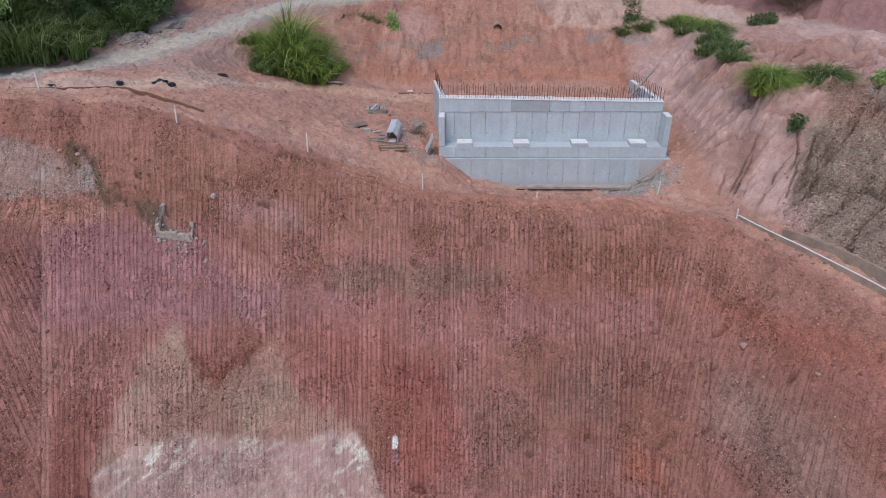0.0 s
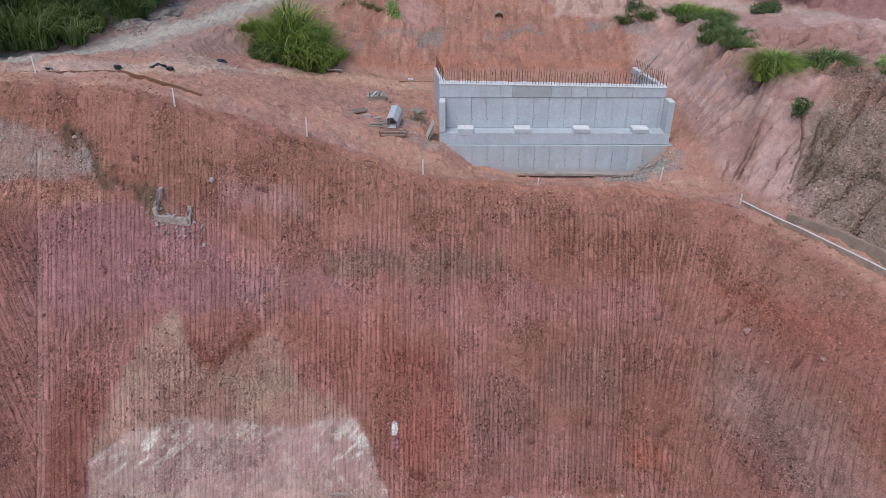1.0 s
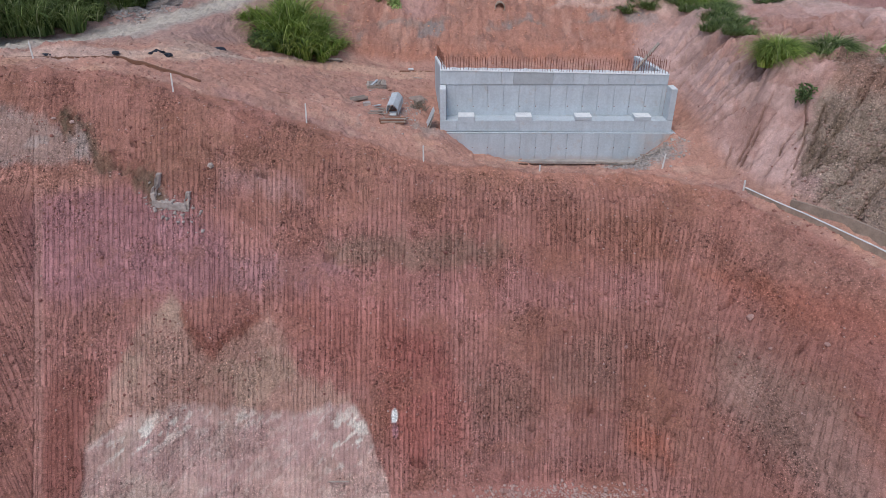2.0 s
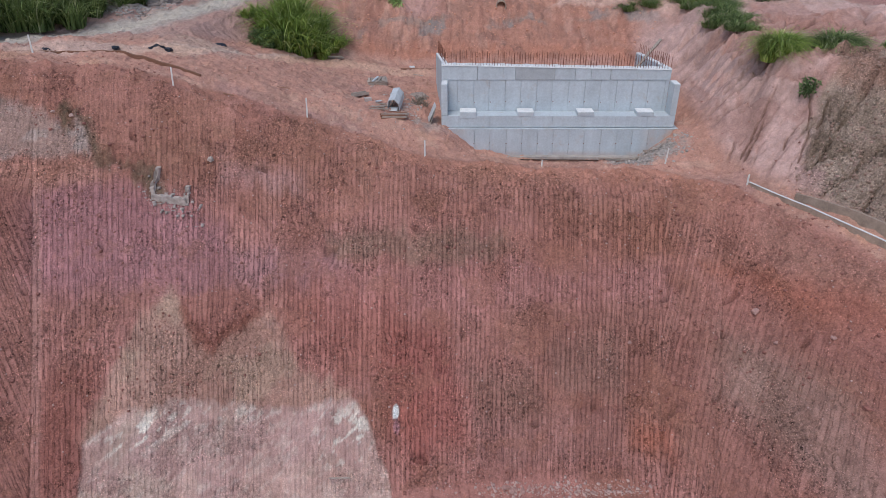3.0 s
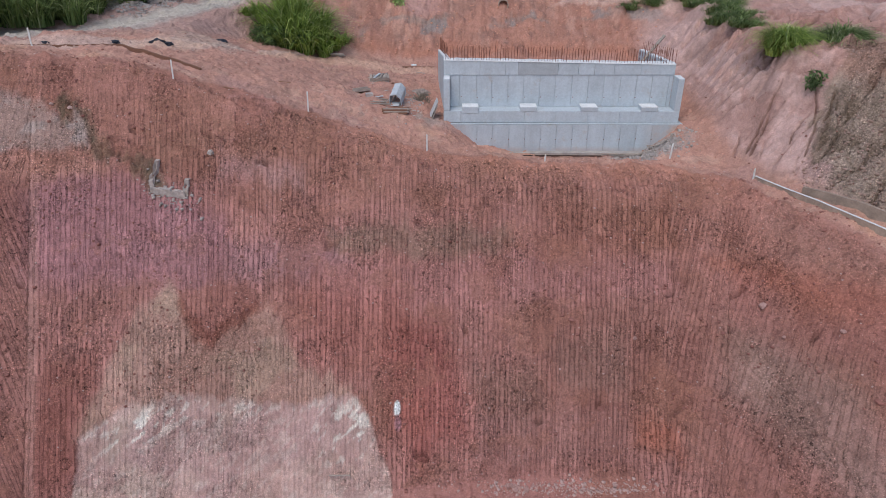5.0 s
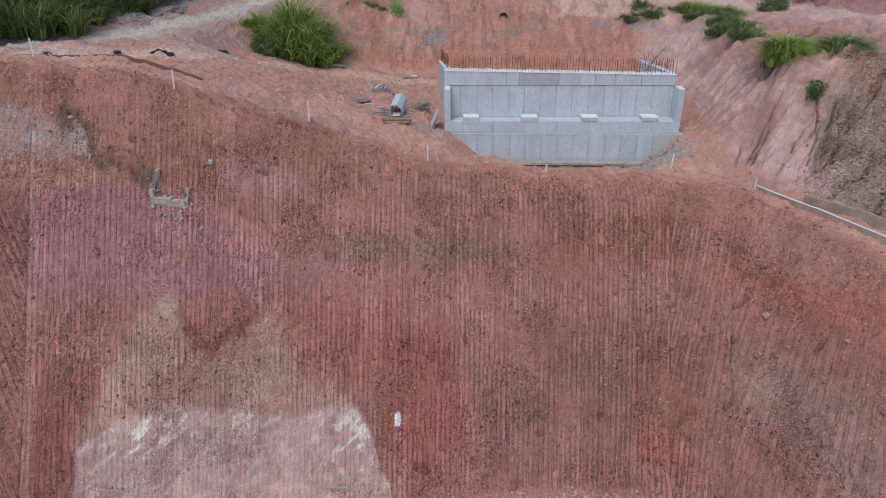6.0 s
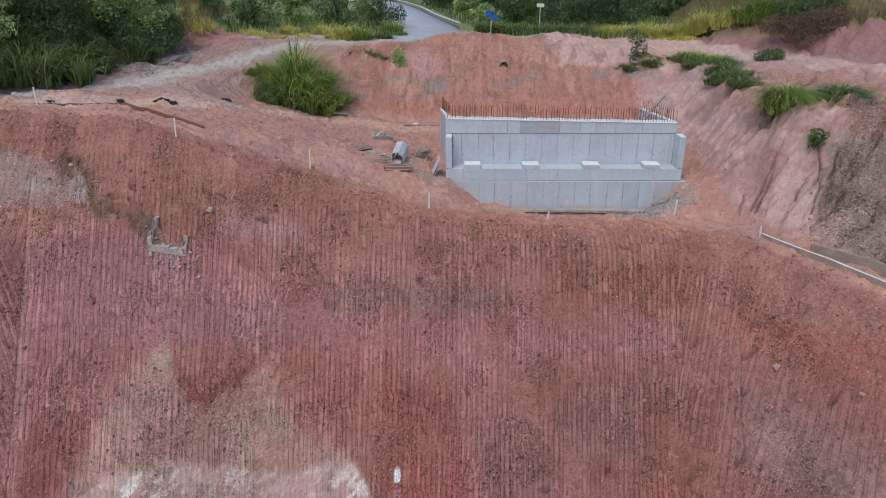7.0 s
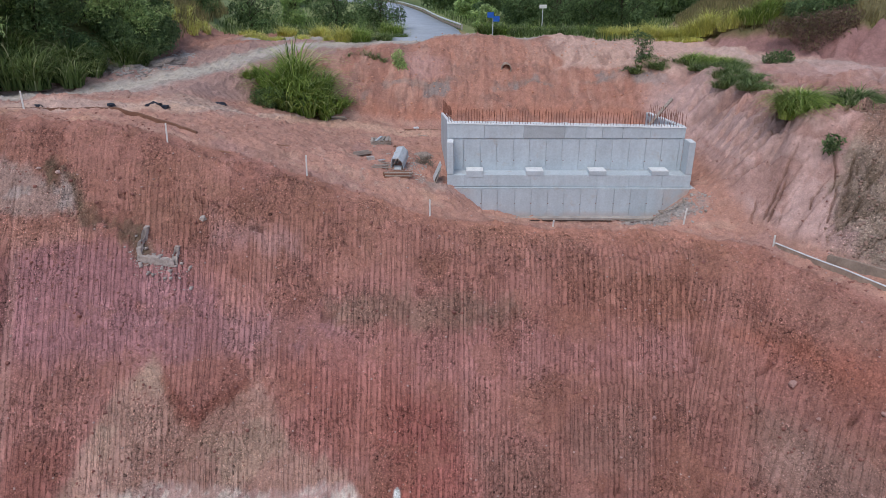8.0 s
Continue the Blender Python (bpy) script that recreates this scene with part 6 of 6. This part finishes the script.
def scatter_grass(name, label, mat, seed, count, inside, height, width):
    """Rough grass over a hillside, as one sheet of blades."""
    r = np.random.RandomState(seed)
    px_, py_ = inside(r, count)
    f = fields(px_, py_)
    z = f["z"]
    n = len(px_)
    az = r.rand(n) * math.tau
    h = height * (0.5 + r.rand(n))
    c = np.stack([px_, py_, z - 0.25], 1)
    side = np.stack([np.cos(az), np.sin(az), np.zeros(n)], 1) * width
    tip = np.stack([r.normal(0, 0.3, n) * h, r.normal(0, 0.3, n) * h, h + 0.25], 1)
    verts = np.stack([c - side, c + side, c + side * 0.35 + tip, c - side * 0.35 + tip], 1).reshape(-1, 3)
    return tagged(mesh_object(name, verts, np.arange(n * 4).reshape(-1, 4), mat), label, "grass", kind="stuff")


def right_hill(r, n):
    x, y = 14 + 50 * r.rand(n) ** 1.4, 15 + 42 * r.rand(n)
    f = fields(x, y)
    m = f["bank"] > np.interp(y, [16, 23], [4.2, 1.0])
    return x[m], y[m]


def left_hill(r, n):
    x, y = -46 + 20 * r.rand(n), 12 + 40 * r.rand(n)
    f = fields(x, y)
    m = f["hill"] > 1.0
    return x[m], y[m]


def plateau(r, n):
    x, y = -45 + 70 * r.rand(n), 28 + 60 * r.rand(n) ** 1.5
    f = fields(x, y)
    m = (f["main"] > 5) & (f["hill"] < 0.5) & (f["bank"] < 0.5) & ((y > 31) | (x > 0))
    return x[m], y[m]


scatter_grass("hill_grass", "dry straw-coloured grass on the hillside", STRAW, 51, 110000, right_hill, 0.5, 0.035)
scatter_grass("hill_grass", "straw and green grass on the hillside", STRAW, 52, 30000, left_hill, 0.6, 0.05)
scatter_grass("meadow_grass", "rough green meadow grass beyond the road", CANE, 53, 26000, plateau, 0.5, 0.05)


# ---- clods, stones and rubble ----
def stones(name, label, mat, seed, xs, ys, size, keep=None):
    """Irregular stones lying on the ground, joined into one sheet of rubble."""
    r = np.random.RandomState(seed)
    f = fields(xs, ys)
    if keep is not None:
        m = keep(f, xs, ys)
        xs, ys = xs[m], ys[m]
    z = lie(xs, ys)
    n = len(xs)
    corner = np.array([(a, b, c) for c in (-1, 1) for a, b in ((-1, -1), (1, -1), (1, 1), (-1, 1))], float)
    s = size * (0.45 + 1.6 * r.rand(n) ** 4)[:, None, None]
    v = corner[None] * (0.5 + 0.5 * r.rand(n, 8, 3)) * np.array([1, 1, 0.75]) * s
    a = r.rand(n) * math.tau
    ca, sa = np.cos(a)[:, None], np.sin(a)[:, None]
    v = np.stack([v[:, :, 0] * ca - v[:, :, 1] * sa, v[:, :, 0] * sa + v[:, :, 1] * ca, v[:, :, 2]], 2)
    v = v + np.stack([xs, ys, z], 1)[:, None, :]
    q = np.array([(0, 3, 2, 1), (4, 5, 6, 7), (0, 1, 5, 4), (1, 2, 6, 5), (2, 3, 7, 6), (3, 0, 4, 7)])
    quads = (np.arange(n)[:, None, None] * 8 + q[None]).reshape(-1, 4)
    return tagged(mesh_object(name, v.reshape(-1, 3), quads, mat), label, "stones", kind="stuff")


CLOD = plain("earth_clod", lin(146, 100, 90), 0.95, 0.8, 1.2, 4, 20, 0.01)
PALE_CLOD = plain("pale_clod", lin(190, 160, 150), 0.95, 0.7, 1.2, 4, 20, 0.01)


PALE_LUMP = plain("pale_pink_stone", lin(176, 140, 130), 0.95, 0.7, 1.2, 6, 20, 0.02)


def boulder(x, y, size, seed, mat, label):
    """A single angular lump, half sunk in the slope."""
    r = random.Random(seed)
    bm = bmesh.new()
    bmesh.ops.create_icosphere(bm, subdivisions=2, radius=1.0)
    ax, ay, az = size * r.uniform(0.9, 1.3), size * r.uniform(0.7, 1.0), size * r.uniform(0.55, 0.85)
    for v in bm.verts:
        k = 1 + 0.45 * noise.noise(v.co * 1.3 + Vector((seed * 3.1, 0, 0))) + 0.2 * noise.noise(v.co * 3.2 + Vector((0, seed * 1.7, 0)))
        v.co = Vector((round(v.co.x * k * 3) / 3 * 0.4 + v.co.x * k * 0.6, v.co.y * k, v.co.z * k))
        v.co = Vector((v.co.x * ax, v.co.y * ay, v.co.z * az))
    ob = part("boulder", bm, mat)
    ob.matrix_world = pose(x, y, float(lie(x, y)) + 0.25 * az, 0, 0, r.uniform(0, 360))
    tagged(ob, label, "stone", "lumps on the slope")


for k, (x, y, size) in enumerate(((8.1, -11.7, 0.19), (3.0, -10.9, 0.12), (0.0, -10.4, 0.13), (1.37, -12.8, 0.2), (8.6, -13.1, 0.12), (10.2, -14.2, 0.13), (10.55, -16.9, 0.16), (6.63, -11.75, 0.12))):
    boulder(x, y, size, 3 + k, PALE_LUMP if k in (0, 1, 4, 5) else CLOD, "pale flat stone lodged in the red slope" if k in (0, 1, 4, 5) else "reddish lump of earth on the cut slope")
boulder(-17.55, -6.65, 0.17, 17, CONCRETE_DUSTY, "grey lump of broken concrete on the slope")
boulder(-23.9, -6.55, 0.13, 18, PALE_CLOD, "small whitish stone in the pale earth patch")
boulder(-24.8, -6.5, 0.1, 19, PALE_CLOD, "small whitish stone in the pale earth patch")
for k in range(6):
    boulder(-2.9 + 0.33 * (k % 4) - 0.15 * (k // 4), -15.35 - 0.1 * (k % 3), 0.11 + 0.03 * (k % 3), 40 + k, PALE_LUMP, "pale broken stone at the slope's foot")


MOUND = plain("earthy_gravel", lin(158, 142, 132), 0.95, 0.65, 1.25, 5, 22, 0.03)


def heap(name, label, x, y, sx, sy, sz, seed, rz=0.0):
    """A low uneven heap of gravel."""
    bm = bmesh.new()
    bmesh.ops.create_icosphere(bm, subdivisions=5, radius=1.0)
    for v in bm.verts:
        k = 1 + 0.3 * noise.noise(v.co * 1.6 + Vector((seed, 0, 0))) + 0.12 * noise.noise(v.co * 7) + 0.06 * noise.noise(v.co * 17)
        v.co = Vector((v.co.x * sx * k, v.co.y * sy * k, max(v.co.z, -0.3) * sz * k))
    ob = part(name, bm, MOUND)
    ob.matrix_world = pose(x, y, ground(x, y) - 0.06, 0, 0, rz)
    tagged(ob, label, "gravel heap")


heap("gravel_mound", "pale grey gravel heap beside the dirt road", -28.5, 9.7, 1.5, 0.9, 0.55, 2, 40)
heap("gravel_mound", "long grey gravel ridge beside the dirt road", -27.3, 14.0, 0.8, 2.4, 0.4, 5, -8)
heap("gravel_mound", "small grey gravel heap beside the timber", -8.0, 4.4, 0.6, 0.7, 0.2, 6)
r0 = np.random.RandomState(77)
stones("earth_clods", "small reddish earth clods on slope and bench", CLOD, 1, r0.uniform(-31, 14, 6500), r0.uniform(-17, 12, 6500), 0.03, lambda f, x, y: ((np.abs(x) > 7.5) | (y < -1.6) | (y > 7)) & (f["dirt"] > 2.4) & ((f["d"] > -0.5) | (np.sin(x * 91.7 + y * 47.3) > 0.4)) & ((f["z"] > -6.8) | (x > -8)))
cx, cy = r0.uniform(-30, 13, 90), r0.uniform(-15, -3, 90)
stones("earth_clods", "large torn clods on the cut slope", CLOD, 23, np.concatenate([r0.uniform(3, 14, 650), r0.uniform(-30, 3, 650)]), r0.uniform(-16, -3, 1300), 0.046, lambda f, x, y: (f["d"] > -1.0) & ((f["z"] > -6.8) | (x > -8)))
stones("bank_rubble", "rough brown lumps of earth on the steep bank", plain("brown_clod", lin(162, 134, 120), 0.95, 0.7, 1.25, 3, 18, 0.02), 21, r0.uniform(10.3, 19, 3600), r0.uniform(-13, -0.5, 3600), 0.048, lambda f, x, y: (f["b"] > 0.4) & (x > 10.75 + 0.66 * (f["z"] - 0.9) + 0.4 * np.sin(f["z"] * 3)))
stones("bank_rubble", "small pink lumps of earth on the bank", plain("pink_clod", lin(186, 150, 140), 0.95, 0.75, 1.2, 3, 18, 0.02), 22, r0.uniform(8, 14, 900), r0.uniform(-9, 9, 900), 0.03, lambda f, x, y: f["b"] > 0.0)
stones("earth_clods", "clusters of broken earth clods on the slope", CLOD, 11, np.repeat(cx, 40) + r0.normal(0, 0.7, 3600), np.repeat(cy, 40) + r0.normal(0, 0.25, 3600), 0.034, lambda f, x, y: (f["d"] > -1.5) & ((f["z"] > -6.8) | (x > -8)))
stones("pale_stones", "small pale stones scattered over the red slope", PALE_CLOD, 2, r0.uniform(-31, 14, 2600), r0.uniform(-17, 2, 2600), 0.026, lambda f, x, y: (np.abs(x) > 7.5) | (y < -1.6))
stones("bank_clods", "orange clods along the bank's rim", plain("orange_clod", lin(200, 146, 122), 0.95, 0.85, 1.15, 4, 20, 0.01), 3, r0.uniform(-14, 10, 1600), r0.uniform(13, 24, 1600), 0.045)
stones("gravel", "grey gravel and rubble at the abutment's foot", STONE, 4, 5.3 + r0.normal(0, 0.9, 1500), -1.35 + r0.normal(0, 0.5, 1500), 0.05, lambda f, x, y: y < -0.5)
stones("gravel", "grey rubble beside the timber on the bench", STONE, 5, -8.4 + r0.normal(0, 0.9, 500), 1.4 + r0.normal(0, 1.3, 500), 0.04, lambda f, x, y: x < -7.6)
stones("gravel", "grey crumbs of broken concrete on the slope", STONE, 14, -19.1 + r0.normal(0, 0.7, 160), -8.5 + r0.normal(0, 0.25, 160), 0.05)
stones("gravel", "grey gravel heap beside the dirt road", STONE, 6, -28.2 + r0.normal(0, 0.7, 900), 9.9 + r0.normal(0, 0.8, 900), 0.09)
stones("gravel", "grey gravel along the dirt road", STONE, 7, -27.0 + r0.normal(0, 0.4, 1200), r0.uniform(11, 17, 1200), 0.06)
stones("toe_rubble", "pale loose rubble along the slope's foot", PALE_CLOD, 8, r0.normal(0, 2.6, 700), -15.45 + r0.normal(0, 0.22, 700), 0.045, lambda f, x, y: f["z"] < -10.0)
for k in range(9):
    plank(4.4 + 0.26 * k, -0.95 + 0.06 * (k % 3), 0.9 + 0.2 * (k % 4), 0.09, 0.03, 10 + 23 * (k % 5), WOOD, "broken board lying in the rubble by the wall", lift=0.04 + 0.02 * (k % 3), group="boards in the rubble")
# this plank's dark colour gives the shade of the gap under the slab
plank(0.4, -0.85, 4.6, 0.12, 0.03, 0.5, WOOD_GAP_SHADE, "long plank darkened as the shaded gap along the abutment's base", lift=0.02)
plank(4.0, -0.8, 2.6, 0.14, 0.05, -1, WOOD, "long grey plank along the abutment's base", lift=0.06)
plank(-10.6, -15.7, 0.95, 0.07, 0.05, 2, WOOD, "pale stick lying on the slope", lift=0.08, name="stick", category="stick")
